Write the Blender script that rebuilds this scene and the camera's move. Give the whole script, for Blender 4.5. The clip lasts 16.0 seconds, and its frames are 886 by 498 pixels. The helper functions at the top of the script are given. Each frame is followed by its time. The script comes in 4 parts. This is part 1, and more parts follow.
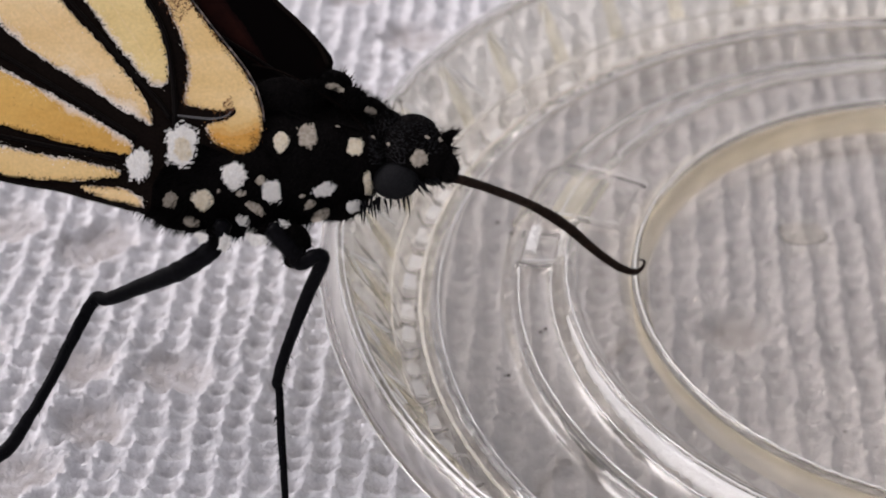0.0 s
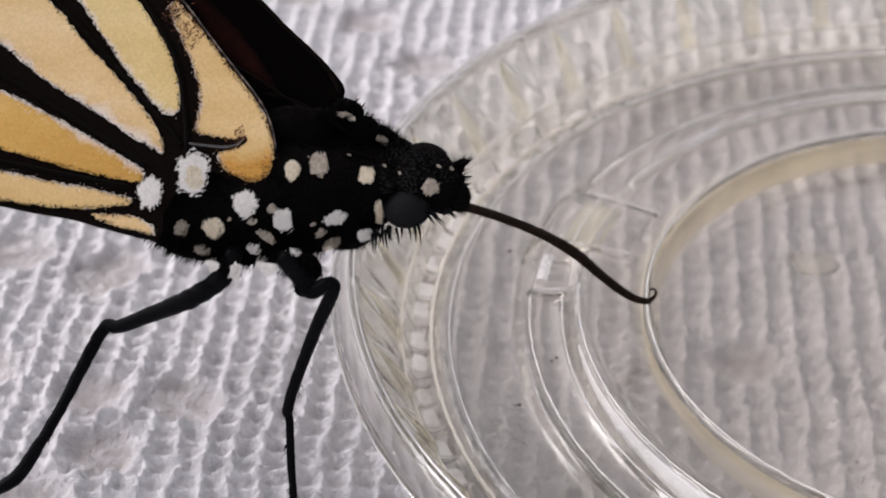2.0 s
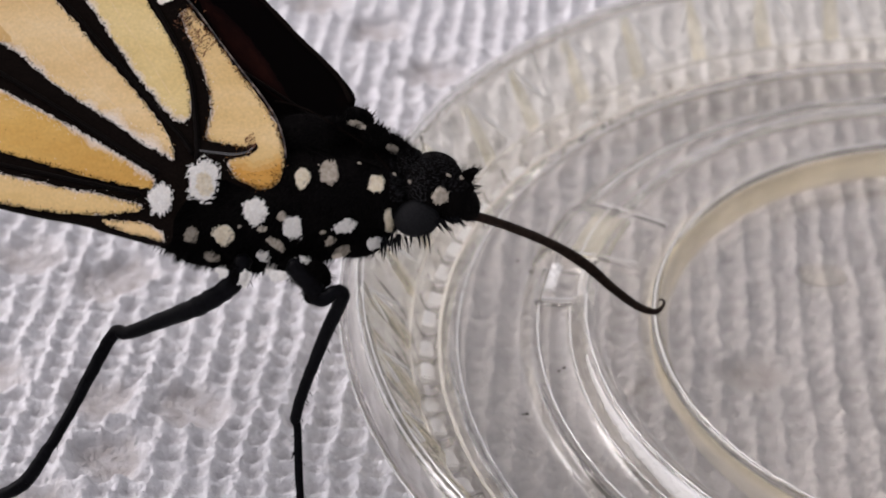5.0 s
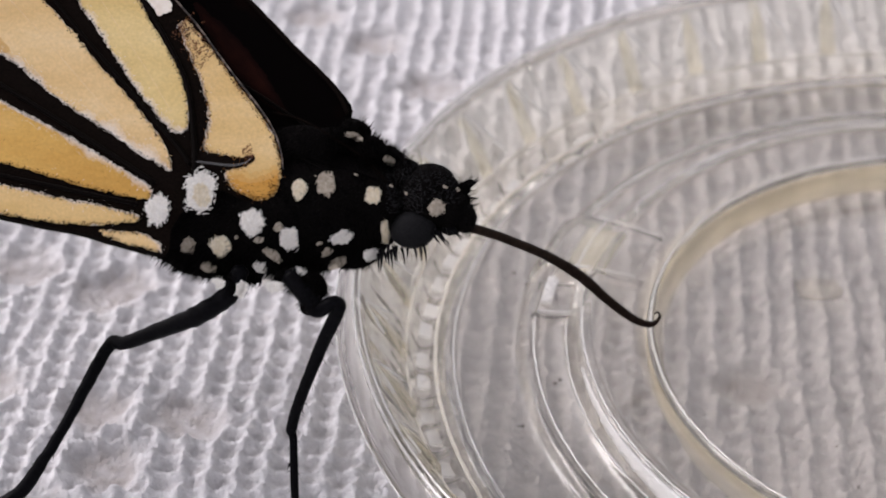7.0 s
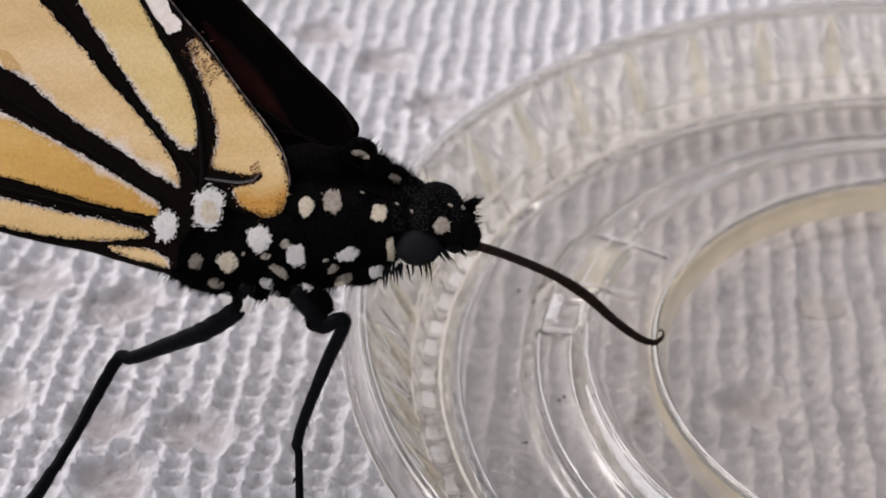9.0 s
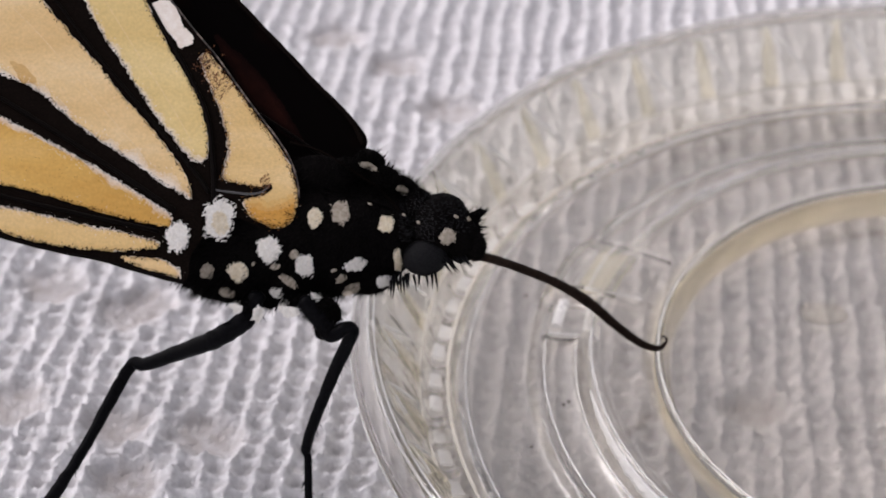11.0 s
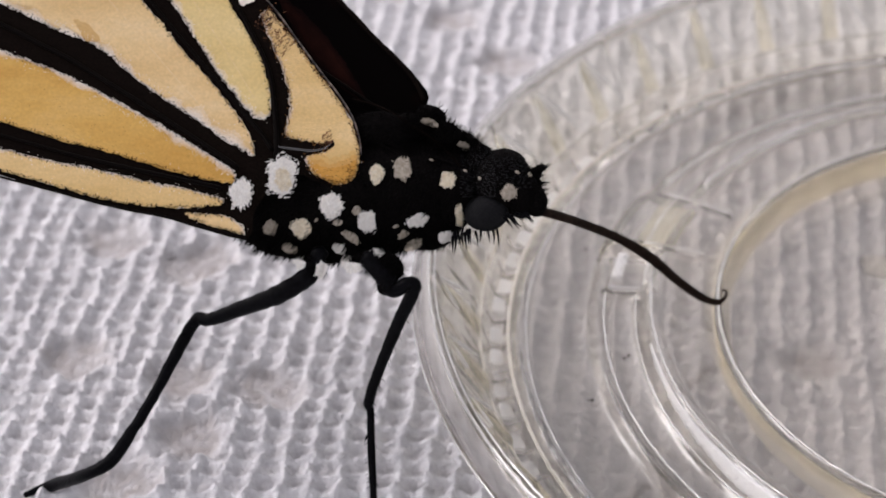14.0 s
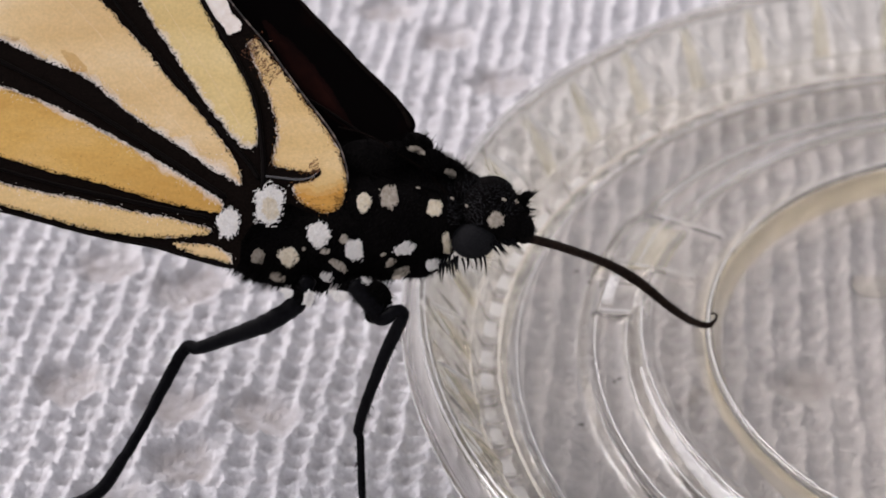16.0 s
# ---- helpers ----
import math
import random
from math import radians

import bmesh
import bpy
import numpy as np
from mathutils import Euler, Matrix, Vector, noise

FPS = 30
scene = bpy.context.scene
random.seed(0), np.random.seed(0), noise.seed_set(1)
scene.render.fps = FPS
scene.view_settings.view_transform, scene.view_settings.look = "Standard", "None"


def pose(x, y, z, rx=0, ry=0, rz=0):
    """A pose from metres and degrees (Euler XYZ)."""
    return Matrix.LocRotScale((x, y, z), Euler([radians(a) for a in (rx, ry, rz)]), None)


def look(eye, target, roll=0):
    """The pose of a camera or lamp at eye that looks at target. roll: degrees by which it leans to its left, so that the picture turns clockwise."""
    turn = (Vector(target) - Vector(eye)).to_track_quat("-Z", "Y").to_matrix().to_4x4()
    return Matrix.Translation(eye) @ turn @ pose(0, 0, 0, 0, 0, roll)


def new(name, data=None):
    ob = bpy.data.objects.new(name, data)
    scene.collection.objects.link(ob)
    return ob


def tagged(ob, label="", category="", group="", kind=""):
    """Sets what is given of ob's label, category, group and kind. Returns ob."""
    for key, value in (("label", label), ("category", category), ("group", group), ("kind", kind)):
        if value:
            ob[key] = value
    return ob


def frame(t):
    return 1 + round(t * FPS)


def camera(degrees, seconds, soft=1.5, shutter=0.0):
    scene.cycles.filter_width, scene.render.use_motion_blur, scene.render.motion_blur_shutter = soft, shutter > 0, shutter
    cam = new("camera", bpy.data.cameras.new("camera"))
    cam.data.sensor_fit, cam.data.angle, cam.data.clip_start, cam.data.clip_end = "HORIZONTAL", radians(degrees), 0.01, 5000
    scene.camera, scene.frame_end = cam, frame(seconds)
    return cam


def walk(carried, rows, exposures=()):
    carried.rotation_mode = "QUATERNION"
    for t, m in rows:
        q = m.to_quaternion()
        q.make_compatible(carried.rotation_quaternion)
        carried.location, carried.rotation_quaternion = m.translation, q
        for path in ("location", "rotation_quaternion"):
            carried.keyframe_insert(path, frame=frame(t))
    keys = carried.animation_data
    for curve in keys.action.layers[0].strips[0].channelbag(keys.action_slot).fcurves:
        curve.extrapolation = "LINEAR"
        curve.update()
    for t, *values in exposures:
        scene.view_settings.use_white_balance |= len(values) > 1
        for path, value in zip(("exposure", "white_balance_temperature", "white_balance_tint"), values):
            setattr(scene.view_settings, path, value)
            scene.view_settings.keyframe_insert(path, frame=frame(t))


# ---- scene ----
from mathutils.bvhtree import BVHTree

MM = 0.001
cam = camera(25, 16.0, soft=1.8)
cam.data.dof.use_dof, cam.data.dof.focus_distance, cam.data.dof.aperture_fstop = True, 0.0935, 78
PATH = [
    (0, (-0.002341, -0.089977, 0.066210), (-0.003527, -0.009597, 0.006732), -1.422),
    (0.5, (-0.002309, -0.090209, 0.066474), (-0.003543, -0.009575, 0.007341), -1.314),
    (1, (-0.002336, -0.090222, 0.066544), (-0.003829, -0.009466, 0.007585), -1.357),
    (1.5, (-0.002295, -0.089918, 0.066283), (-0.003970, -0.008969, 0.007593), -1.442),
    (2, (-0.002312, -0.089764, 0.066212), (-0.004067, -0.008615, 0.007802), -1.439),
    (2.5, (-0.002346, -0.089843, 0.066387), (-0.004254, -0.008740, 0.007918), -1.290),
    (3, (-0.002380, -0.089916, 0.066397), (-0.004322, -0.008689, 0.008100), -1.262),
    (3.5, (-0.002387, -0.090046, 0.066507), (-0.004308, -0.008777, 0.008268), -1.148),
    (4, (-0.002421, -0.089925, 0.066373), (-0.004472, -0.008635, 0.008169), -1.225),
    (6.5, (-0.002385, -0.090011, 0.066295), (-0.004422, -0.008258, 0.008743), -0.880),
    (7, (-0.002330, -0.090211, 0.066298), (-0.004321, -0.008349, 0.008900), -0.849),
    (7.5, (-0.002328, -0.090021, 0.066289), (-0.004473, -0.008116, 0.008957), -0.804),
    (8, (-0.002364, -0.090075, 0.066213), (-0.004666, -0.007831, 0.009375), -0.927),
    (8.2, (-0.002326, -0.090123, 0.066248), (-0.004616, -0.007738, 0.009614), -0.883),
    (10.3, (-0.001707, -0.092197, 0.068544), (-0.004959, -0.010046, 0.011617), -0.799),
    (10.5, (-0.002061, -0.092187, 0.068796), (-0.005436, -0.010073, 0.011824), -0.899),
    (11, (-0.001402, -0.091720, 0.069018), (-0.004873, -0.009943, 0.011568), -1.019),
    (11.5, (-0.001153, -0.091295, 0.068954), (-0.004534, -0.009946, 0.010893), -0.962),
    (12, (-0.000987, -0.091341, 0.068890), (-0.004899, -0.010421, 0.010266), -1.258),
    (12.5, (-0.001033, -0.091641, 0.069484), (-0.005400, -0.010943, 0.010587), -1.464),
    (13, (-0.001688, -0.092200, 0.069282), (-0.006868, -0.011818, 0.010021), -1.884),
    (13.5, (-0.001339, -0.092458, 0.069900), (-0.006833, -0.012169, 0.010541), -2.019),
    (14, (-0.001867, -0.091944, 0.069608), (-0.007878, -0.011795, 0.010109), -2.309),
    (14.5, (-0.001634, -0.091042, 0.070393), (-0.007588, -0.010677, 0.011180), -2.516),
    (15, (-0.001179, -0.091066, 0.070131), (-0.007251, -0.010843, 0.010738), -2.697),
    (15.5, (-0.000709, -0.091100, 0.070759), (-0.006775, -0.010883, 0.011358), -2.682),
    (16, (-0.000888, -0.091312, 0.070575), (-0.007312, -0.011094, 0.011213), -2.890),
]
walk(cam, [(t, look(eye, target, roll)) for t, eye, target, roll in PATH], [(0.0, 0.13, 6500, 18), (16.0, 0.13, 6500, 18)])

# ---- light: soft overcast daylight ----
world = bpy.data.worlds.new("sky")
scene.world = world
world.use_nodes = True
wn, wl = world.node_tree.nodes, world.node_tree.links
sky = wn.new("ShaderNodeTexSky")
sky.sky_type = "NISHITA"
sky.sun_disc = False
sky.sun_elevation, sky.sun_rotation = radians(45), radians(-67)
sky.air_density, sky.dust_density = 1.0, 3.0
cloud = wn.new("ShaderNodeHueSaturation")
cloud.inputs["Saturation"].default_value = 0.15
wl.new(sky.outputs[0], cloud.inputs["Color"])
wl.new(cloud.outputs[0], wn["Background"].inputs[0])
wn["Background"].inputs[1].default_value = 0.172
sun = new("sun", bpy.data.lights.new("sun", "SUN"))
sun.data.energy, sun.data.angle, sun.data.color = 0.74, radians(32), (1.0, 0.97, 0.94)
sun.matrix_world = look((-0.69, 0.28, 0.68), (0, 0, 0))


# ---- materials ----
def material(name, base, rough=0.6, **kw):
    m = bpy.data.materials.new(name)
    m.use_nodes = True
    b = m.node_tree.nodes["Principled BSDF"]
    b.inputs["Base Color"].default_value = (*base, 1)
    b.inputs["Roughness"].default_value = rough
    for k, v in kw.items():
        b.inputs[k.replace("_", " ")].default_value = v
    return m


def nodes_of(m):
    return m.node_tree.nodes, m.node_tree.links, m.node_tree.nodes["Principled BSDF"]


def mottled(m, stops, scale, detail=6.0, stretch=(1, 1, 1), bump=0.0, bump_scale=None, rough=0.6, turn=0.0, grain=0.0):
    """Colour from noise in object space (scale per metre), with fine relief."""
    n, l, b = nodes_of(m)
    tc, mp, nz, ramp = (n.new("ShaderNode" + k) for k in ("TexCoord", "Mapping", "TexNoise", "ValToRGB"))
    mp.inputs["Scale"].default_value, mp.inputs["Rotation"].default_value = stretch, (0, 0, radians(turn))
    nz.inputs["Scale"].default_value, nz.inputs["Detail"].default_value, nz.inputs["Roughness"].default_value = scale, detail, rough
    l.new(tc.outputs["Object"], mp.inputs[0])
    l.new(mp.outputs[0], nz.inputs["Vector"])
    l.new(nz.outputs[0], ramp.inputs[0])
    el = ramp.color_ramp.elements
    while len(el) < len(stops):
        el.new(0.5)
    for e, (p, c) in zip(el, stops):
        e.position, e.color = p, (*c, 1)
    l.new(ramp.outputs[0], b.inputs["Base Color"])
    if grain:
        fine, span, mul = n.new("ShaderNodeTexNoise"), n.new("ShaderNodeMapRange"), n.new("ShaderNodeMix")
        fine.inputs["Scale"].default_value, fine.inputs["Detail"].default_value = 7000, 3
        l.new(tc.outputs["Object"], fine.inputs["Vector"])
        span.inputs[1].default_value, span.inputs[2].default_value, span.inputs[3].default_value, span.inputs[4].default_value = 0.3, 0.7, 1 - grain, 1 + grain * 0.6
        l.new(fine.outputs[0], span.inputs[0])
        mul.data_type, mul.blend_type, mul.inputs["Factor"].default_value = "RGBA", "MULTIPLY", 1.0
        l.new(ramp.outputs[0], mul.inputs["A"])
        l.new(span.outputs[0], mul.inputs["B"])
        l.new(mul.outputs["Result"], b.inputs["Base Color"])
    if bump:
        n2, bp = n.new("ShaderNodeTexNoise"), n.new("ShaderNodeBump")
        n2.inputs["Scale"].default_value, n2.inputs["Detail"].default_value = bump_scale or scale * 4, 4
        l.new(mp.outputs[0], n2.inputs["Vector"])
        l.new(n2.outputs[0], bp.inputs["Height"])
        bp.inputs["Strength"].default_value, bp.inputs["Distance"].default_value = 1.0, bump
        l.new(bp.outputs[0], b.inputs["Normal"])
    return m


TOWEL = mottled(material("paper_towel", (0.8, 0.8, 0.8), 0.95, Specular_IOR_Level=0.1), [(0.32, (0.62, 0.61, 0.625)), (0.68, (0.84, 0.83, 0.845))], 1700, 8, bump=0.00026, bump_scale=3200)


def thin_shaded_paper(m):
    """Greys the thin paper of the dimples, and paints shade into dimples and cups."""
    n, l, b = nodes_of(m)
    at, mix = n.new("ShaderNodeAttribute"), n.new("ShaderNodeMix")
    at.attribute_name, mix.data_type = "hollowed", "RGBA"
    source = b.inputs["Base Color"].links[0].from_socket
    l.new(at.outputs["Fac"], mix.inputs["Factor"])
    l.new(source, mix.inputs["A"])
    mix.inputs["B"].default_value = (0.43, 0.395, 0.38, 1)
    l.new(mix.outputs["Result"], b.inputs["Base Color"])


thin_shaded_paper(TOWEL)
PLASTIC = material("clear_plastic", (0.9, 0.885, 0.85), 0.06, IOR=1.30, Transmission_Weight=1.0, Coat_Weight=1.0, Coat_IOR=1.55, Coat_Roughness=0.02)


def plastic_nodes(m):
    """Slightly hazy plastic, yellowed round the well's wall and along the fluted band."""
    n, l, b = nodes_of(m)
    tc, sep, rad, ramp, nz, rr, bp = (n.new("ShaderNode" + k) for k in ("TexCoord", "SeparateXYZ", "VectorMath", "ValToRGB", "TexNoise", "MapRange", "Bump"))
    flat = n.new("ShaderNodeVectorMath")
    flat.operation, flat.inputs[1].default_value = "MULTIPLY", (1, 1, 0)
    rad.operation = "LENGTH"
    scale = n.new("ShaderNodeMath")
    scale.operation, scale.inputs[1].default_value = "DIVIDE", 0.034
    l.new(tc.outputs["Object"], flat.inputs[0])
    l.new(flat.outputs[0], rad.inputs[0])
    l.new(rad.outputs["Value"], scale.inputs[0])
    l.new(scale.outputs[0], ramp.inputs[0])
    clear_c, yellow, pale = (0.80, 0.778, 0.733), (0.85, 0.81, 0.71), (0.885, 0.865, 0.79)
    stops = [(0.0, clear_c), (16.55 / 34, clear_c), (16.8 / 34, yellow), (17.85 / 34, yellow), (18.05 / 34, clear_c), (29.3 / 34, clear_c), (29.6 / 34, pale), (32.0 / 34, pale), (32.9 / 34, (0.76, 0.74, 0.72))]
    el = ramp.color_ramp.elements
    while len(el) < len(stops):
        el.new(0.5)
    for e, (q, c) in zip(el, stops):
        e.position, e.color = q, (*c, 1)
    # faint smears
    smear, span, stained = n.new("ShaderNodeTexNoise"), n.new("ShaderNodeMapRange"), n.new("ShaderNodeMix")
    smear.inputs["Scale"].default_value, smear.inputs["Detail"].default_value, smear.inputs["Distortion"].default_value = 230, 6, 1.2
    l.new(tc.outputs["Object"], smear.inputs["Vector"])
    span.inputs[1].default_value, span.inputs[2].default_value, span.inputs[3].default_value, span.inputs[4].default_value = 0.35, 0.65, 0.90, 1.06
    l.new(smear.outputs[0], span.inputs[0])
    stained.data_type, stained.blend_type, stained.inputs["Factor"].default_value = "RGBA", "MULTIPLY", 1.0
    l.new(ramp.outputs[0], stained.inputs["A"])
    l.new(span.outputs[0], stained.inputs["B"])
    l.new(stained.outputs["Result"], b.inputs["Base Color"])
    nz.inputs["Scale"].default_value, nz.inputs["Detail"].default_value = 420, 7
    l.new(tc.outputs["Object"], nz.inputs["Vector"])
    rr.inputs[1].default_value, rr.inputs[2].default_value, rr.inputs[3].default_value, rr.inputs[4].default_value = 0.35, 0.75, 0.0, 0.016
    l.new(nz.outputs[0], rr.inputs[0])
    varied, rougher = n.new("ShaderNodeMapRange"), n.new("ShaderNodeMath")
    varied.inputs[1].default_value, varied.inputs[2].default_value, varied.inputs[3].default_value, varied.inputs[4].default_value = 32.5 / 34, 32.75 / 34, 0.0, 0.10
    l.new(scale.outputs[0], varied.inputs[0])
    rougher.operation = "ADD"
    l.new(rr.outputs[0], rougher.inputs[0])
    l.new(varied.outputs[0], rougher.inputs[1])
    l.new(rougher.outputs[0], b.inputs["Roughness"])
    bp.inputs["Strength"].default_value, bp.inputs["Distance"].default_value = 0.6, 0.000035
    l.new(nz.outputs[0], bp.inputs["Height"])
    l.new(bp.outputs[0], b.inputs["Normal"])
    # the outer lip is worn dull
    dull = n.new("ShaderNodeMapRange")
    dull.inputs[1].default_value, dull.inputs[2].default_value, dull.inputs[3].default_value, dull.inputs[4].default_value = 32.5 / 34, 32.65 / 34, 0.02, 0.32
    l.new(scale.outputs[0], dull.inputs[0])
    l.new(dull.outputs[0], b.inputs["Coat Roughness"])
    faint = n.new("ShaderNodeMapRange")
    faint.inputs[1].default_value, faint.inputs[2].default_value, faint.inputs[3].default_value, faint.inputs[4].default_value = 32.5 / 34, 32.75 / 34, 1.0, 0.12
    l.new(scale.outputs[0], faint.inputs[0])
    l.new(faint.outputs[0], b.inputs["Coat Weight"])
    # thin walls: part of the light goes straight through
    thin, mix = n.new("ShaderNodeBsdfTransparent"), n.new("ShaderNodeMixShader")
    l.new(ramp.outputs[0], thin.inputs["Color"])
    mix.inputs[0].default_value = 0.85
    l.new(thin.outputs[0], mix.inputs[1])
    l.new(b.outputs[0], mix.inputs[2])
    l.new(mix.outputs[0], n["Material Output"].inputs["Surface"])


plastic_nodes(PLASTIC)
RIBS = material("pale_yellow_plastic", (0.95, 0.91, 0.78), 0.2, IOR=1.06, Transmission_Weight=1.0, Coat_Weight=0.8, Coat_IOR=2.0, Coat_Roughness=0.08)
PANES = material("frosted_clear_plastic", (0.95, 0.93, 0.89), 0.16, IOR=1.25, Transmission_Weight=0.5, Coat_Weight=1.0, Coat_IOR=2.0, Coat_Roughness=0.05)


def crazed_surface(m, scale, depth):
    """A fine, uneven relief on body and coat of a plastic."""
    n, l, b = nodes_of(m)
    nz, bp = n.new("ShaderNodeTexNoise"), n.new("ShaderNodeBump")
    nz.inputs["Scale"].default_value, nz.inputs["Detail"].default_value = scale, 4
    l.new(n.new("ShaderNodeTexCoord").outputs["Object"], nz.inputs["Vector"])
    bp.inputs["Strength"].default_value, bp.inputs["Distance"].default_value = 1.0, depth
    l.new(nz.outputs[0], bp.inputs["Height"])
    l.new(bp.outputs[0], b.inputs["Normal"])
    l.new(bp.outputs[0], b.inputs["Coat Normal"])


# near-opaque white that paints the glints beside the bridge
WHITE_GLINT = material("white_glint_plastic", (0.97, 0.96, 0.94), 0.15, IOR=1.4, Transmission_Weight=0.3, Coat_Weight=1.0, Coat_IOR=2.2, Coat_Roughness=0.05)
# pale and cream colours that paint bright lines onto the rings
GLINT = material("painted_glint_edge", (0.95, 0.94, 0.92), 0.08, IOR=1.3, Transmission_Weight=0.6, Coat_Weight=1.0, Coat_IOR=2.0, Coat_Roughness=0.05)
CREAMY = material("cream_glint_edge", (0.93, 0.88, 0.78), 0.15, IOR=1.25, Transmission_Weight=0.62, Coat_Weight=1.0, Coat_IOR=1.8, Coat_Roughness=0.08)
# whitish colour stands for glare on a ring and glints on the flutes
GLARE = material("whitish_glare_plastic", (0.96, 0.95, 0.93), 0.25, IOR=1.2, Transmission_Weight=0.45, Coat_Weight=1.0, Coat_IOR=1.7, Coat_Roughness=0.1)
crazed_surface(PANES, 1100, 0.00025)
crazed_surface(GLARE, 2600, 0.00012)
crazed_surface(WHITE_GLINT, 2600, 0.00012)
WATER = material("sugar_water", (0.96, 0.94, 0.88), 0.02, IOR=1.34, Transmission_Weight=1.0)
BLACK = mottled(material("black_scales", (0.01, 0.01, 0.01), 0.8, IOR=1.2, Specular_IOR_Level=0.12), [(0.35, (0.0018, 0.0017, 0.0018)), (0.7, (0.0055, 0.0045, 0.0042))], 9000, 5, bump=0.00003)
WINGBLACK = mottled(material("black_wing_scales", (0.01, 0.01, 0.01), 0.8, IOR=1.12, Specular_IOR_Level=0.07), [(0.35, (0.003, 0.0024, 0.0022)), (0.7, (0.011, 0.0075, 0.006))], 14000, 5, bump=0.00002)
BROWN = mottled(material("dark_brown_scales", (0.05, 0.015, 0.01), 0.8, IOR=1.12, Specular_IOR_Level=0.06), [(0.45, (0.002, 0.0015, 0.0015)), (0.75, (0.012, 0.004, 0.003))], 160, 3)
RUSSETS = [mottled(material("russet_scales", (0.02, 0.006, 0.004), 0.8, IOR=1.12, Specular_IOR_Level=0.1), [(0.3, (0.003 + 0.003 * f, 0.002 + 0.001 * f, 0.002 + 0.001 * f)), (0.75, (0.006 + 0.026 * f, 0.003 + 0.006 * f, 0.003 + 0.003 * f))], 500, 4) for f in (0.15, 0.38, 0.65)]
EYE = mottled(material("grey_compound_eye", (0.012, 0.012, 0.013), 0.6, IOR=1.2, Specular_IOR_Level=0.2), [(0.35, (0.007, 0.007, 0.008)), (0.7, (0.014, 0.014, 0.015))], 12000, 3, bump=0.000008, bump_scale=16000)
CHITIN = mottled(material("black_chitin", (0.008, 0.008, 0.01), 0.3, IOR=1.16, Specular_IOR_Level=0.2), [(0.3, (0.002, 0.002, 0.0022)), (0.7, (0.005, 0.005, 0.0065))], 5000, 4, bump=0.00001)
TONGUE = mottled(material("dark_brown_tongue", (0.02, 0.014, 0.01), 0.4, IOR=1.12, Specular_IOR_Level=0.15), [(0.3, (0.010, 0.0065, 0.0055)), (0.7, (0.028, 0.018, 0.014))], 4000, 4)
CHARCOAL = mottled(material("charcoal_scales", (0.02, 0.02, 0.022), 0.6, IOR=1.3, Specular_IOR_Level=0.25), [(0.35, (0.008, 0.008, 0.009)), (0.7, (0.026, 0.025, 0.027))], 6000, 4, bump=0.00002)
WHITE = mottled(material("white_scales", (0.85, 0.84, 0.82), 0.9), [(0.3, (0.90, 0.86, 0.79)), (0.6, (0.97, 0.945, 0.90))], 6000, 3)
CREAM = mottled(material("cream_scales", (0.8, 0.74, 0.6), 0.9), [(0.3, (0.74, 0.63, 0.43)), (0.65, (0.90, 0.82, 0.67))], 5000, 3)
DUSKY = mottled(material("dusky_scales", (0.5, 0.48, 0.45), 0.9), [(0.3, (0.36, 0.305, 0.235)), (0.65, (0.60, 0.53, 0.44))], 5000, 3)
PALE = [(0.3, (0.74, 0.645, 0.565)), (0.55, (0.82, 0.745, 0.675)), (0.8, (0.90, 0.85, 0.80))]
AMBERS = [(0.3, (0.53, 0.275, 0.045)), (0.55, (0.63, 0.37, 0.085)), (0.8, (0.71, 0.46, 0.17))]
STRAWS = [(0.3, (0.65, 0.46, 0.175)), (0.55, (0.72, 0.54, 0.235)), (0.8, (0.77, 0.60, 0.31))]
BUFFS = [(0.3, (0.66, 0.435, 0.185)), (0.55, (0.74, 0.525, 0.26)), (0.8, (0.82, 0.655, 0.42))]
HONEYS = [(0.3, (0.62, 0.405, 0.145)), (0.55, (0.71, 0.49, 0.215)), (0.8, (0.78, 0.59, 0.33))]


def wing_scales(name, stops, turn, pale=0.0):
    """Scales of a wing cell, streaked along the cell and paler the nearer to its border."""
    mixed = [(p, tuple(u + (v - u) * pale for u, v in zip(c, d))) for (p, c), (_, d) in zip(stops, PALE)]
    return mottled(material(name, mixed[1][1], 0.75), mixed, 420, 9, (0.35, 1, 1), turn=turn, grain=0.10, bump=0.00002, bump_scale=20000)


AMBER, STRAW, BUFF, HONEY = ([wing_scales(n, stops, turn, f) for f in (0.75, 0.5, 0.25, 0.0)] for n, stops, turn in (("amber_scales", AMBERS, 35), ("straw_scales", STRAWS, 50), ("buff_scales", BUFFS, 42), ("honey_scales", HONEYS, 60)))
ORANGE = mottled(material("orange_scales", (0.6, 0.3, 0.05), 0.75), [(0.3, (0.52, 0.24, 0.03)), (0.55, (0.61, 0.31, 0.055)), (0.8, (0.68, 0.40, 0.11))], 420, 9, (0.35, 1, 1), turn=50, grain=0.10)
HONEY_ORANGE = [mottled(material("golden_scales", (0.6, 0.4, 0.12), 0.75), [(p, tuple(u + (v - u) * f for u, v in zip(c, d))) for (p, c), d in zip(HONEYS, ((0.52, 0.24, 0.03), (0.61, 0.31, 0.055), (0.68, 0.40, 0.11)))], 420, 9, (0.35, 1, 1), turn=50, grain=0.10) for f in (0.33, 0.66)]
TAN = mottled(material("tan_scales", (0.6, 0.38, 0.15), 0.75), [(0.3, (0.56, 0.34, 0.12)), (0.7, (0.64, 0.41, 0.17))], 900, 5, grain=0.08)
PINKWHITE = mottled(material("pinkish_white_scales", (0.82, 0.745, 0.68), 0.85), PALE, 3000, 4)


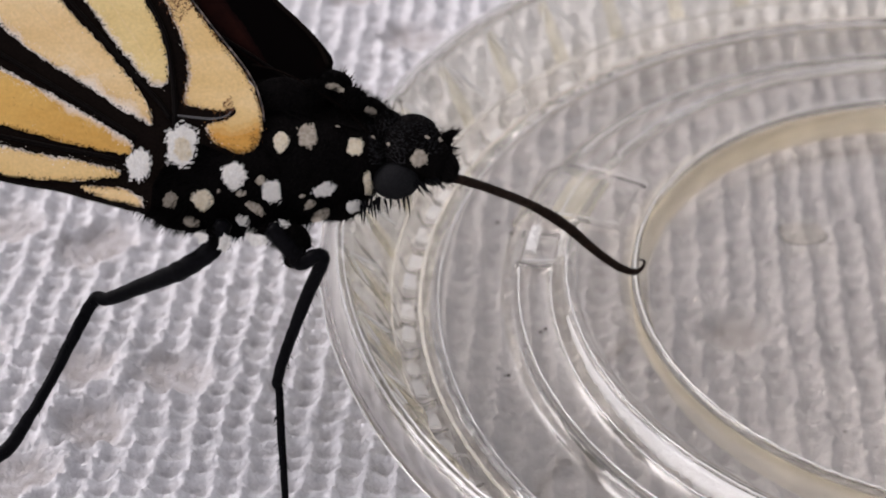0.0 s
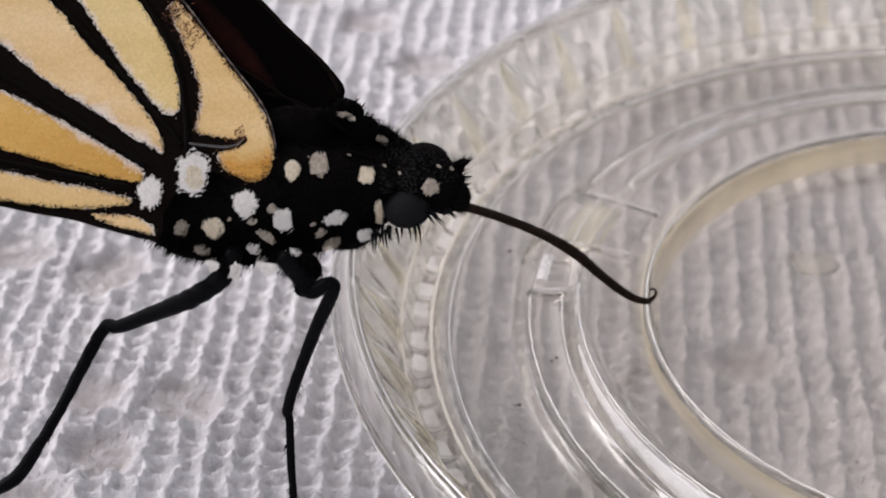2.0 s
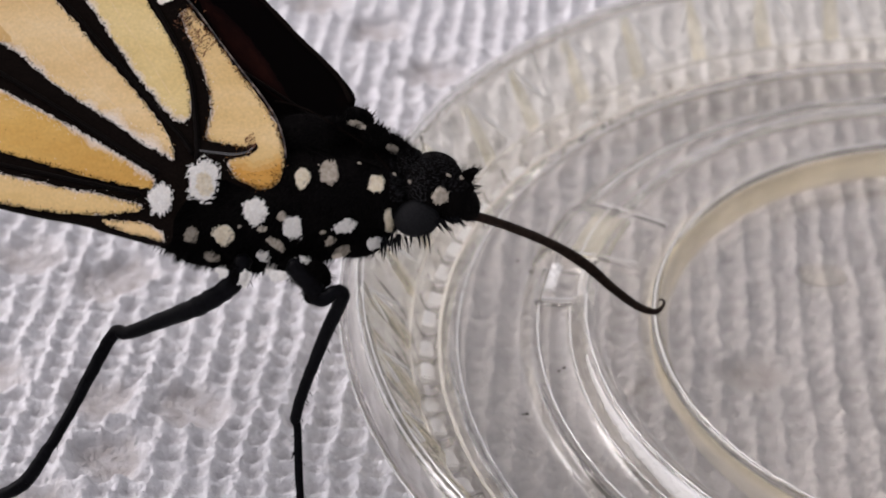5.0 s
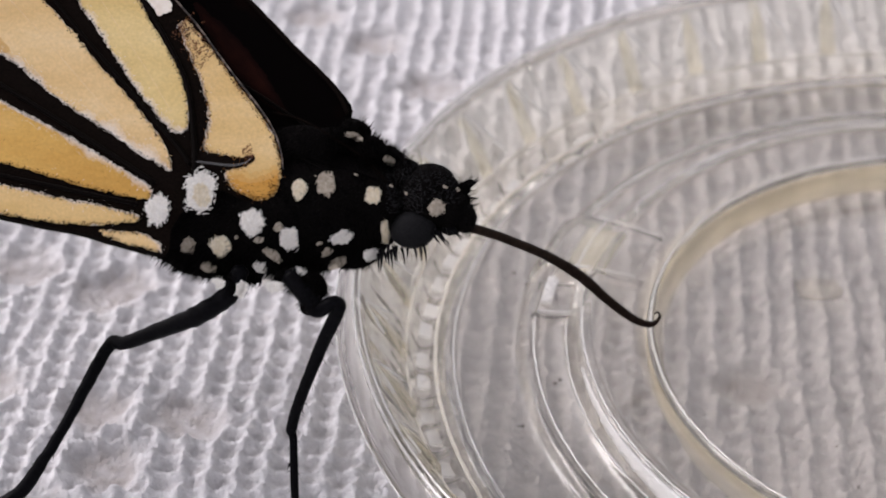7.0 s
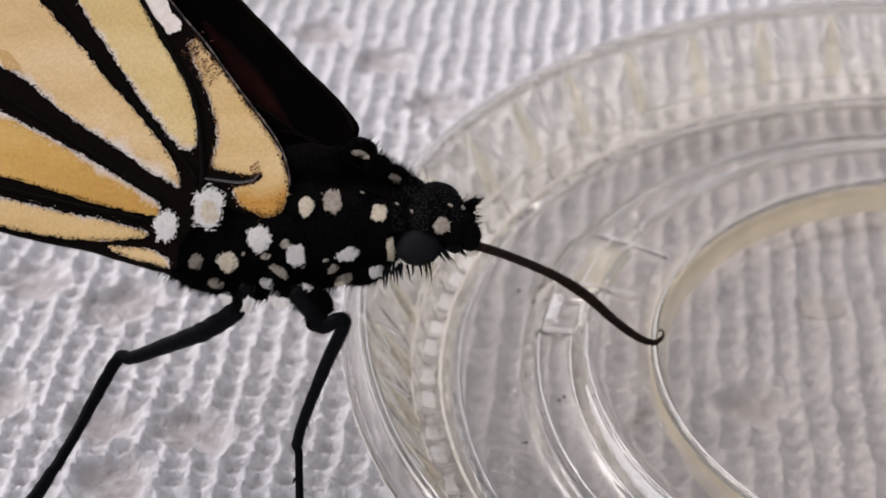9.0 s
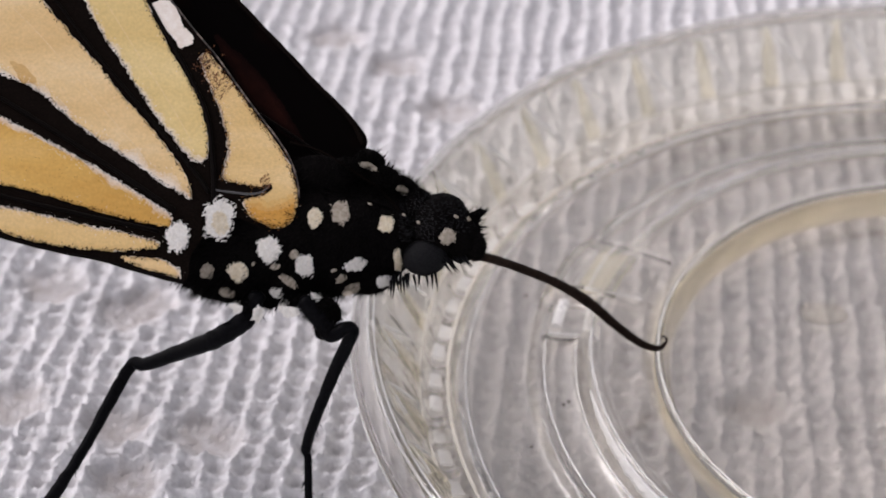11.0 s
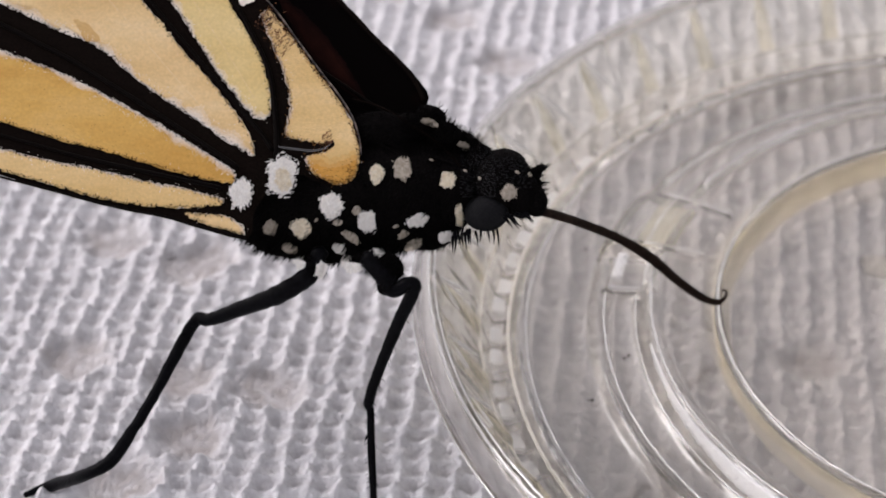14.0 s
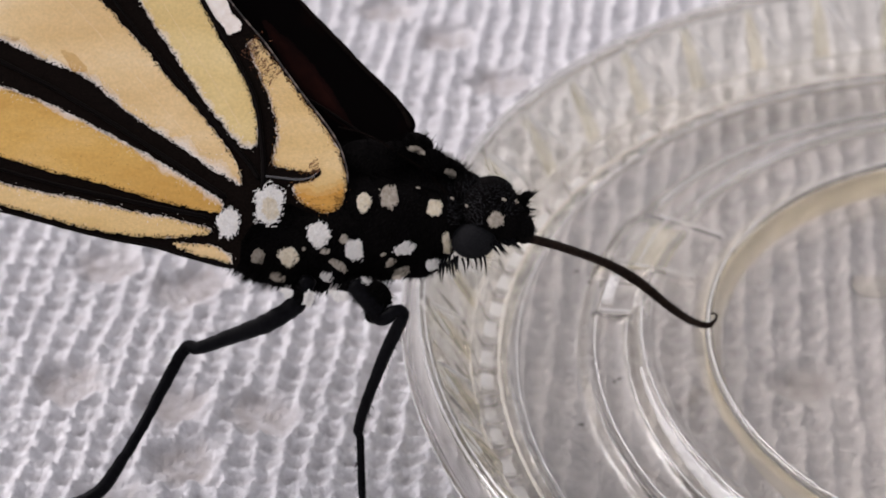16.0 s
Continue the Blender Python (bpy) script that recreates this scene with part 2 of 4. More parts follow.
def by_scale(m, low, high):
    """Gives every single scale its own shade."""
    n, l, b = nodes_of(m)
    geo, span, mul = n.new("ShaderNodeNewGeometry"), n.new("ShaderNodeMapRange"), n.new("ShaderNodeMix")
    span.inputs[3].default_value, span.inputs[4].default_value = low, high
    source = b.inputs["Base Color"].links[0].from_socket
    l.new(geo.outputs["Random Per Island"], span.inputs[0])
    mul.data_type, mul.blend_type, mul.inputs["Factor"].default_value = "RGBA", "MULTIPLY", 1.0
    l.new(source, mul.inputs["A"])
    l.new(span.outputs[0], mul.inputs["B"])
    l.new(mul.outputs["Result"], b.inputs["Base Color"])


for m in (WHITE, CREAM, DUSKY):
    by_scale(m, 0.76, 1.0)


# ---- building helpers ----
def mesh_of(name, bm, mat, smooth=True):
    me = bpy.data.meshes.new(name)
    bm.to_mesh(me)
    bm.free()
    me.materials.append(mat)
    if smooth:
        me.polygons.foreach_set("use_smooth", [True] * len(me.polygons))
    return me


def part(name, bm, mat, parent=None, label="", smooth=True):
    ob = new(name, mesh_of(name, bm, mat, smooth))
    if parent:
        ob.parent = parent
    return tagged(ob, label)


def spline(points, n):
    """Catmull-Rom through the points (tuples of any length), n samples."""
    p = np.array(points, float)
    p = np.vstack([2 * p[0] - p[1], p, 2 * p[-1] - p[-2]])
    out = []
    for s in np.linspace(0, len(p) - 3 - 1e-6, n):
        i, f = int(s), s - int(s)
        a, b, c, d = p[i:i + 4]
        out.append(0.5 * (2 * b + (c - a) * f + (2 * a - 5 * b + 4 * c - d) * f * f + (3 * b - a - 3 * c + d) * f ** 3))
    return np.array(out)


def tube(path, n=40, sides=12, rough=0.0, bm=None):
    """A round limb along control points (x, y, z, radius) in millimetres, with closed, rounded ends."""
    bm = bm or bmesh.new()
    q = spline(path, n)
    rings, side = [], None
    for i, (x, y, z, r) in enumerate(q):
        t = Vector(q[min(i + 1, n - 1)][:3] - q[max(i - 1, 0)][:3]).normalized()
        side = (side - t * side.dot(t)).normalized() if side else t.orthogonal().normalized()
        up = t.cross(side)
        r = max(r, 0.002)
        ring = []
        for k in range(sides):
            a = 2 * math.pi * k / sides
            rr = r * (1 + rough * noise.noise(Vector((x * 3 + math.cos(a), y * 3 + math.sin(a), z * 3))))
            ring.append(bm.verts.new((Vector((x, y, z)) + (side * math.cos(a) + up * math.sin(a)) * rr) * MM))
        rings.append(ring)
    for a, b in zip(rings, rings[1:]):
        for k in range(sides):
            bm.faces.new((a[k], a[(k + 1) % sides], b[(k + 1) % sides], b[k]))
    for ring, i, s in ((rings[0], 0, -1), (rings[-1], n - 1, 1)):
        t = Vector(q[min(i + 1, n - 1)][:3] - q[max(i - 1, 0)][:3]).normalized()
        tip = bm.verts.new((Vector(q[i][:3]) + t * s * max(q[i][3], 0.002) * 0.6) * MM)
        for k in range(sides):
            f = (ring[k], ring[(k + 1) % sides], tip)
            bm.faces.new(f if s > 0 else f[::-1])
    return bm


def revolve(profile, steps=360, wave=None, a0=0.0, a1=2 * math.pi):
    """A closed profile of (radius, height) in millimetres turned round the z axis. wave(angle, radius, height, index) adds to radius and height."""
    bm = bmesh.new()
    full = a1 - a0 > 6.28
    cols = []
    for i in range(steps if full else steps + 1):
        a = a0 + (a1 - a0) * i / steps
        col = []
        for j, (r, h) in enumerate(profile):
            dr, dh = wave(a, r, h, j) if wave else (0, 0)
            col.append(bm.verts.new(((r + dr) * math.cos(a) * MM, (r + dr) * math.sin(a) * MM, (h + dh) * MM)))
        cols.append(col)
    pairs = list(zip(cols, cols[1:])) + ([(cols[-1], cols[0])] if full else [])
    n = len(profile)
    for a, b in pairs:
        for j in range(n):
            bm.faces.new((a[j], b[j], b[(j + 1) % n], a[(j + 1) % n]))
    if not full:
        bm.faces.new(cols[0][::-1])
        bm.faces.new(cols[-1])
    bmesh.ops.recalc_face_normals(bm, faces=bm.faces)
    return bm


def rounded(profile, n=6, cut=0.25):
    """Rounds the corners of a closed profile."""
    out, m = [], len(profile)
    for i in range(m):
        p, a, b = (Vector(profile[k % m]) for k in (i, i - 1, i + 1))
        ca, cb = min(cut, (a - p).length * 0.45), min(cut, (b - p).length * 0.45)
        s, e = p + (a - p).normalized() * ca, p + (b - p).normalized() * cb
        out += [tuple(s.lerp(p, t).lerp(p.lerp(e, t), t)) for t in (k / (n - 1) for k in range(n))]
    return out


def smooth(a, b, x):
    t = min(1.0, max(0.0, (x - a) / (b - a)))
    return t * t * (3 - 2 * t)


# ---- paper towel ----
DIMPLES = [(-17.57, -10.63), (-21.35, -14.52), (-28.68, -7.94), (-23.74, 0.09), (-22.64, 1.03), (-22.57, -9.74), (-24.45, -17.85), (-28.49, 2.67),
           (-9.63, 29.00), (-5.70, 22.91), (-14.13, 32.51), (-5.84, 23.23), (11.64, -8.34)]
TA, TB = (1.50, 0.02), (0.085, 1.24)


def towel_height(x, y):
    """Embossed relief of the towel in millimetres: rows of small bumps, flattened round dimples, soft fibre noise."""
    wx = x + 0.30 * noise.noise(Vector((x * 0.25, y * 0.25, 3.1))) + 0.22 * noise.noise(Vector((x * 0.9, y * 0.9, 9.0)))
    wy = y + 0.35 * noise.noise(Vector((x * 0.25, y * 0.25, 7.7))) + 0.24 * noise.noise(Vector((x * 0.9, y * 0.9, 5.0)))
    det = TA[0] * TB[1] - TA[1] * TB[0]
    i, j = (wx * TB[1] - wy * TB[0]) / det, (TA[0] * wy - TA[1] * wx) / det
    u, v = abs(i - round(i)), j - math.floor(j) - 0.5
    # round cups in columns, deepest at their near edge, with knotty crests between the columns and low bars between the cups
    q = math.sqrt(((0.5 - u) / 0.5) ** 2 + ((v + 0.06) / 0.52) ** 2)
    cup = smooth(0.15, 1.05, q)
    c = 1 - ((0.5 - u) / 0.5) ** 2
    scoop = smooth(0.10, 0.62, c) * smooth(-0.5, -0.39, v) * (1 - smooth(-0.30, 0.60, v + 0.15 * c))
    knot = math.exp(-((0.5 - abs(v)) / 0.25) ** 2)
    crest = math.exp(-(u / 0.18) ** 2) * (0.20 + 0.85 * knot)
    body = 0.8 + 0.45 * noise.noise(Vector((x * 0.8, y * 0.8, 2)))
    h = body * (0.34 * cup - 0.20 * scoop + 0.46 * crest + 0.14 * math.exp(-((v + 0.42) / 0.08) ** 2) * (1 - math.exp(-(u / 0.12) ** 2))) + 0.14 * noise.noise(Vector((x * 0.9, y * 0.9, 1)))
    h += (0.09 + 0.13 * crest) * noise.fractal(Vector((x * 2.4, y * 2.4, 0)), 0.6, 2.1, 5)
    # cups get a greyer tone in place of their shade
    hollowed = 0.32 * (1 - cup)
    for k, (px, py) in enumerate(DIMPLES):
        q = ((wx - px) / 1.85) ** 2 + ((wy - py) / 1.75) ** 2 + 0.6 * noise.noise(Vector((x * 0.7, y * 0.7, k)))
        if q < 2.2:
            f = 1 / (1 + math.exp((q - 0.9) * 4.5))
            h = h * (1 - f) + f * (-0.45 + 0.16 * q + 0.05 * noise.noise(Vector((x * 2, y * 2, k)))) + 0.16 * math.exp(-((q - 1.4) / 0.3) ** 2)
            # dimples greyer still: thin paper, and shade painted in
            hollowed = max(hollowed, f * (0.75 + 0.5 * noise.noise(Vector((x * 1.5, y * 1.5, 4)))))
    return h - 0.32, hollowed


def build_towel():
    x0, x1, y0, y1, s = -46, 36, -24, 41, 0.115
    nx, ny = int((x1 - x0) / s), int((y1 - y0) / s)
    grid = [(x0 + i * s, y0 + j * s, *towel_height(x0 + i * s, y0 + j * s)) for j in range(ny + 1) for i in range(nx + 1)]
    verts = [(x * MM, y * MM, h * MM) for x, y, h, _ in grid]
    faces = [(j * (nx + 1) + i, j * (nx + 1) + i + 1, (j + 1) * (nx + 1) + i + 1, (j + 1) * (nx + 1) + i) for j in range(ny) for i in range(nx)]
    # the plain rest of the sheet, past what the camera passes near
    b = len(verts)
    X0, X1, Y0, Y1 = -140, 140, -140, 140
    ring_in = [(x0, y0), (x1, y0), (x1, y1), (x0, y1)]
    ring_out = [(X0, Y0), (X1, Y0), (X1, Y1), (X0, Y1)]
    verts += [(x * MM, y * MM, -0.2 * MM) for x, y in ring_in + ring_out]
    faces += [(b + k, b + 4 + k, b + 4 + (k + 1) % 4, b + (k + 1) % 4) for k in range(4)]
    me = bpy.data.meshes.new("paper_towel")
    me.from_pydata(verts, [], faces)
    me.materials.append(TOWEL)
    layer = me.attributes.new("hollowed", "FLOAT", "POINT")
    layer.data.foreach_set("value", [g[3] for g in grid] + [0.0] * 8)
    me.polygons.foreach_set("use_smooth", [True] * len(me.polygons))
    tagged(new("paper_towel", me), "white embossed paper towel with rows of bumps and round dimples", "paper towel")


build_towel()
bm = bmesh.new()
bmesh.ops.create_grid(bm, x_segments=1, y_segments=1, size=0.6)
table = part("ground", bm, material("pale_table", (0.55, 0.53, 0.5), 0.6))
table.location.z = -0.0022
tagged(table, "pale table top under the paper towel", "table top", kind="structure")

# ---- clear plastic feeding dish ----
DISH = (23.62, -7.75)


def clear(ob):
    ob.visible_shadow = False
    return ob


def shell_under(top, thick, soften):
    """The underside of a pressed plastic shell: the upper profile, evened out and set in by the thickness."""
    p = np.array(top, float)
    arc = np.r_[0, np.cumsum(np.hypot(*np.diff(p, axis=0).T))]
    s = np.linspace(0, arc[-1], int(arc[-1] / 0.05))
    q = np.stack([np.interp(s, arc, p[:, k]) for k in (0, 1)], 1)
    k = np.exp(-(np.arange(-40, 41) * 0.05 / soften) ** 2 / 2)
    k /= k.sum()
    wide = np.vstack([np.repeat(q[:1], 40, 0), q, np.repeat(q[-1:], 40, 0)])
    even = np.stack([np.convolve(wide[:, c], k, "valid") for c in (0, 1)], 1)
    t = np.gradient(even, axis=0)
    t /= np.hypot(t[:, 0], t[:, 1])[:, None]
    out = even + np.stack([t[:, 1], -t[:, 0]], 1) * thick
    return np.stack([np.interp(arc, s, out[:, c]) for c in (0, 1)], 1)


RIB_STEP, RIB_START = 360 / 42, 97.4
INNER = (0.13, 0.13)


def build_dish():
    dish = new("feeding_dish")
    dish.location = (DISH[0] * MM, DISH[1] * MM, 0)
    tagged(dish, "clear plastic feeding dish with stepped rings and fluted rim", "dish")
    corners = [(0.02, 1.0), (15.6, 1.0), (16.6, 1.12), (16.98, 2.3), (17.1, 2.82), (17.3, 2.95), (17.55, 2.78), (18.2, 2.75), (18.6, 2.8), (20.3, 2.9), (20.65, 3.25), (21.1, 3.2), (21.75, 2.15), (22.4, 1.85), (23.1, 1.85), (23.4, 2.3), (23.75, 2.3), (24.2, 1.8), (24.7, 1.75), (25.0, 1.75), (25.3, 1.75), (25.6, 1.75), (25.9, 1.75), (26.2, 1.75), (26.5, 1.75), (27.3, 1.75),
               (27.55, 2.25), (27.85, 2.35), (28.3, 2.1), (28.6, 1.25), (28.85, 0.95), (29.45, 0.95), (29.65, 2.0), (29.85, 2.6), (30.1, 2.95), (30.5, 3.75), (31.2, 5.0), (31.85, 6.1), (32.08, 6.75), (32.32, 7.0), (32.6, 6.85), (33.0, 6.5), (33.35, 6.05), (33.5, 5.5)]
    top = rounded(corners, 5, 0.30)[2:-2]
    under = [tuple(q) for q in shell_under(top, 0.42, 0.34)]
    count = len(top)

    def relief(a, r, h, j):
        if j >= count:
            r, h = top[2 * count - 1 - j]
        deg = math.degrees(a) % 360
        c, s = math.cos(a), math.sin(a)
        # fluted band: a rib, then a pane that leans its own way and is dented
        m = smooth(29.95, 30.25, r) * (1 - smooth(31.95, 32.2, r))
        dh = 0.0
        if m:
            k, f = divmod((deg - RIB_START) / RIB_STEP + 0.5, 1.0)
            f -= 0.5
            rise = smooth(29.9, 32.0, r)
            pillar = 1 - smooth(0.07, 0.13, abs(f) + 0.03 * rise)
            lean = 0.32 * math.sin(k * 2.4) * f + 0.30 * math.sin(k * 4.1 + 1) * (rise - 0.5)
            dent = noise.noise(Vector((c * r * 0.7, s * r * 0.7, k * 3.7)))
            wedge = 1 - smooth(0.0, 0.12, abs(f) - 0.30 * (1 - rise))
            dh = m * (0.16 * pillar + (1 - pillar) * (lean + 0.07 * wedge + 0.09 * dent))
        if 32.0 < r < 32.7:
            dh += 0.05 * noise.noise(Vector((c * r * 1.6, s * r * 1.6, 4))) + 0.03 * noise.noise(Vector((c * r * 5, s * r * 5, 9)))
        if 26.9 < r < 30.1:
            dh += 0.07 * noise.noise(Vector((c * r * 0.7, s * r * 0.7, 12)))
        # pads in the narrow channel at the foot of the flutes
        t = smooth(28.55, 28.75, r) * (1 - smooth(29.5, 29.7, r))
        if t:
            k, f = divmod((deg - RIB_START) / RIB_STEP * 2 + 0.5, 1.0)
            pad = smooth(0.06, 0.12, f) * (1 - smooth(0.56 + 0.2 * math.sin(k * 2.1), 0.66 + 0.2 * math.sin(k * 2.1), f))
            dh += t * pad * (0.42 + 0.16 * math.sin(k * 3.3))
        # raised bridge across the ring channel, with a rounded shoulder, and the low block beside it
        if 140 < deg < 180 and 18 < r < 25.5:
            shoulder = 24.55 - 1.9 * max(0.0, (153.5 - deg) / 4) ** 2
            b = smooth(149.2, 150.9, deg) * (1 - smooth(162.4, 164.6, deg)) * smooth(18.3, 18.7, r) * (1 - smooth(shoulder - 0.9, shoulder, r))
            dh += b * (2.95 - h)
            edge = math.exp(-((deg - 150.6) / 0.35) ** 2) + math.exp(-((deg - 163.7) / 0.35) ** 2)
            dh += 0.07 * edge * smooth(18.3, 18.7, r) * (1 - smooth(23.4, 24.0, r))
            dh += 0.22 * math.exp(-((deg - 173.0) / 0.6) ** 2) * smooth(21.0, 21.4, r) * (1 - smooth(23.2, 23.6, r))
            low = smooth(164.0, 165.6, deg) * (1 - smooth(171.5, 174.5, deg)) * smooth(21.2, 21.6, r) * (1 - smooth(23.1, 23.4, r))
            dh += low * max(0.0, 2.25 - h)
        # scuffed patch on the outer channel's floor
        if 186 < deg < 206 and 24.6 < r < 26.6:
            w = smooth(188, 193, deg) * (1 - smooth(198, 205, deg)) * smooth(24.6, 25.2, r) * (1 - smooth(25.9, 26.6, r))
            dh += 0.05 * w * (noise.noise(Vector((c * r * 2.6, s * r * 2.6, 2))) + noise.noise(Vector((c * r * 6, s * r * 6, 2))))
        # the inner rings sit a little off the rim's centre
        off = (INNER[0] * c + INNER[1] * s) * (1 - smooth(21.9, 23.0, r)) * smooth(1.0, 6.0, r)
        return off, dh

    clear(part("bowl", revolve(top + under[::-1], 1260, relief), PLASTIC, dish, "clear plastic bowl, yellowed round its middle well"))

    haze = material("yellowed_hazy_plastic", (0.89, 0.845, 0.745), 0.35, IOR=1.12, Transmission_Weight=0.65)
    clear(part("well_wall", revolve([(17.25, 0.6), (17.4, 0.6), (17.56, 2.25), (17.41, 2.25)], 240), haze, dish, "yellowed hazy wall round the well"))

    # ribs on the sloping wall, and white posts painted as glints beside the bridge
    def bar(outline, width, mat_top):
        bm = bmesh.new()
        n = len(outline)
        sides = [[bm.verts.new((r * MM, k * width * w * MM, h * MM)) for r, h, w in outline] for k in (-0.5, 0.5)]
        bm.faces.new(sides[0]), bm.faces.new(sides[1][::-1])
        for i in range(n):
            bm.faces.new((sides[0][i], sides[1][i], sides[1][(i + 1) % n], sides[0][(i + 1) % n]))
        bmesh.ops.recalc_face_normals(bm, faces=bm.faces)
        return mesh_of(mat_top, bm, RIBS if mat_top == "rib" else PANES if mat_top == "seam" else WHITE_GLINT, smooth=False)

    rib = bar([(29.95, 2.85, 1.0), (31.0, 4.75, 0.85), (31.9, 6.1, 0.6), (31.75, 6.3, 0.2), (30.85, 5.1, 0.35), (29.9, 3.4, 0.6)], 1.05, "rib")

    def glint_post(r0, r1, z0, z1, a0, a1, seed):
        """A short curved post whose upper side is crazed and uneven."""
        def crazed(a, r, h, j):
            return 0.0, (0.22 * noise.noise(Vector((a * 120, r * 4, seed))) + 0.1 * noise.noise(Vector((a * 300, r * 9, seed)))) if h > z0 + 0.2 else 0.0
        top_row = [(r0 + (r1 - r0) * k / 5, z1 - 0.12 * abs(k - 2.5) / 2.5) for k in range(6)]
        return revolve([(r1, z0), (r0, z0)] + top_row, 60, crazed, radians(a0), radians(a1))

    clear(part("web", glint_post(20.95, 21.45, 2.2, 2.85, 166.6, 173.4, 3), WHITE_GLINT, dish, "white bar added as a glint beside the bridge", smooth=False))
    clear(part("web", glint_post(22.65, 23.25, 2.1, 2.55, 165.4, 171.2, 7), WHITE_GLINT, dish, "white bar added as a glint beside the bridge", smooth=False))
    ob = clear(new("web", bar([(21.2, 2.25, 1.0), (23.3, 2.2, 1.0), (23.3, 2.42, 0.6), (21.2, 2.5, 0.6)], 0.10, "web")))
    ob.parent, ob.rotation_euler.z = dish, radians(173.0)
    for a0, r1 in ((150.7, 22.4), (163.6, 22.0)):
        ob = clear(new("seam", bar([(18.6, 2.85, 1.0), (r1, 2.9, 1.0), (r1, 3.03, 0.5), (18.6, 2.97, 0.4)], 0.12, "seam")))
        ob.parent, ob.rotation_euler.z = dish, radians(a0)
    clear(part("seam", revolve([(21.75, 2.9), (21.85, 2.9), (21.83, 3.0), (21.77, 3.0)], 40, None, radians(150.8), radians(163.0)), PANES, dish))
    tint = material("yellowed_bridge_plastic", (0.93, 0.90, 0.77), 0.25, IOR=1.08, Transmission_Weight=0.85)
    clear(part("bridge_plate", revolve([(20.4, 2.2), (22.6, 2.2), (22.6, 2.32), (20.4, 2.32)], 40, None, radians(151.4), radians(162.4)), tint, dish, "yellowed plastic of the bridge"))
    # thin pale lines painted as glints along the rings' edges, uneven and broken up
    for k, (r, h, w, mat, label) in enumerate(((28.42, 2.10, 0.125, CREAMY, "cream line painted as a ring's glint"), (29.92, 2.72, 0.07, CREAMY, "cream line painted as a ring's glint"), (27.50, 2.14, 0.08, GLINT, ""), (32.52, 6.92, 0.07, GLINT, "pale painted glints along the rim's crest"), (32.22, 6.93, 0.06, GLINT, "pale painted glints along the rim's crest"),
                                              (17.32, 2.95, 0.07, GLINT, "pale painted glint along the well's edge"), (23.42, 2.33, 0.06, GLINT, ""), (20.92, 3.26, 0.06, GLINT, ""), (21.72, 2.22, 0.07, GLINT, ""), (33.45, 5.75, 0.05, GLINT, ""))):
        def varied(a, r, h, j, k=k, w=w):
            deg = math.degrees(a)
            if 20 < r < 24 and 146 < deg < 174:
                return 0.0, -1.2
            g = noise.noise(Vector((math.cos(a) * 30, math.sin(a) * 30, k))) + 0.6 * noise.noise(Vector((math.cos(a) * 120, math.sin(a) * 120, k)))
            return 0.0, min(0.0, g * w * 1.6)
        clear(part("edge", revolve([(r - w, h - 0.05), (r - w * 0.7, h + w * 0.5), (r, h + w * 0.8), (r + w * 0.7, h + w * 0.5), (r + w, h - 0.05)], 720, varied), mat, dish, label))
    # each flute's slanting wedge edge, its glint painted whitish, and its rib
    fins = []
    for a0, a1, z in ((-0.6, -4.4, 0.0), (-0.3, -3.7, 0.1), (-1.0, -4.8, -0.1)):
        line = [(lambda a, r, h: (r * math.cos(radians(a)), r * math.sin(radians(a)), h))(a0 + (a1 - a0) * f, 31.9 - 1.75 * f, 6.25 + z - 3.05 * f) for f in (0.0, 0.35, 0.7, 1.0)]
        fins.append(mesh_of("fin", tube([(*p, w) for p, w in zip(line, (0.06, 0.13, 0.10, 0.04))], 12, 6), GLARE))
    # the pointed white glint at each rib's head, painted as two thin bars
    def arch_point(a, f):
        r = 31.95 - 0.95 * f
        return (r * math.cos(radians(a)), r * math.sin(radians(a)), 6.35 - 1.55 * f)
    arches = []
    for left, right in ((1.5, 1.1), (1.1, 1.7), (1.4, 1.4)):
        bm = tube([(*arch_point(0.0, 0.0), 0.06), (*arch_point(left * 0.5, 0.5), 0.10), (*arch_point(left, 1.0), 0.04)], 10, 6)
        arches.append(mesh_of("arch", tube([(*arch_point(0.0, 0.0), 0.06), (*arch_point(-right * 0.5, 0.55), 0.11), (*arch_point(-right, 1.15), 0.04)], 10, 6, bm=bm), GLARE))
    # white glare painted on the inner ring's outer slope, wider towards the front
    def taper(a, r, h, j):
        f = smooth(170, 240, math.degrees(a)) * (0.85 + 0.2 * noise.noise(Vector((math.cos(a) * 60, math.sin(a) * 60, 5))))
        return (21.2 - r) * (1 - f), (3.17 - h) * (1 - f)
    clear(part("scuffed_band", revolve([(21.16, 3.28), (21.38, 3.02), (21.64, 2.62), (21.92, 2.26), (21.84, 2.18), (21.56, 2.54), (21.3, 2.92), (21.1, 3.18)], 240, taper, radians(188), radians(300)), GLARE, dish, "whitish glare painted on a ring's slope"))
    # small moulded beads in the narrow channel
    bead = bmesh.new()
    bmesh.ops.create_cube(bead, size=1.0)
    bmesh.ops.bevel(bead, geom=bead.edges[:], offset=0.10, segments=2, affect="EDGES")
    for v in bead.verts:
        v.co = Vector((29.08 + v.co.x * (0.72 - 0.12 * v.co.z), v.co.y * 1.25, 1.28 + v.co.z * 0.5 + v.co.x * 0.2)) * MM
    bead = mesh_of("bead", bead, PANES, smooth=False)
    rng = random.Random(12)
    for ob in dish.children:
        reach = max(math.hypot(v.co.x, v.co.y) for v in ob.data.vertices)
        if reach < 23.5 * MM:
            ob.location = (INNER[0] * MM, INNER[1] * MM, 0)
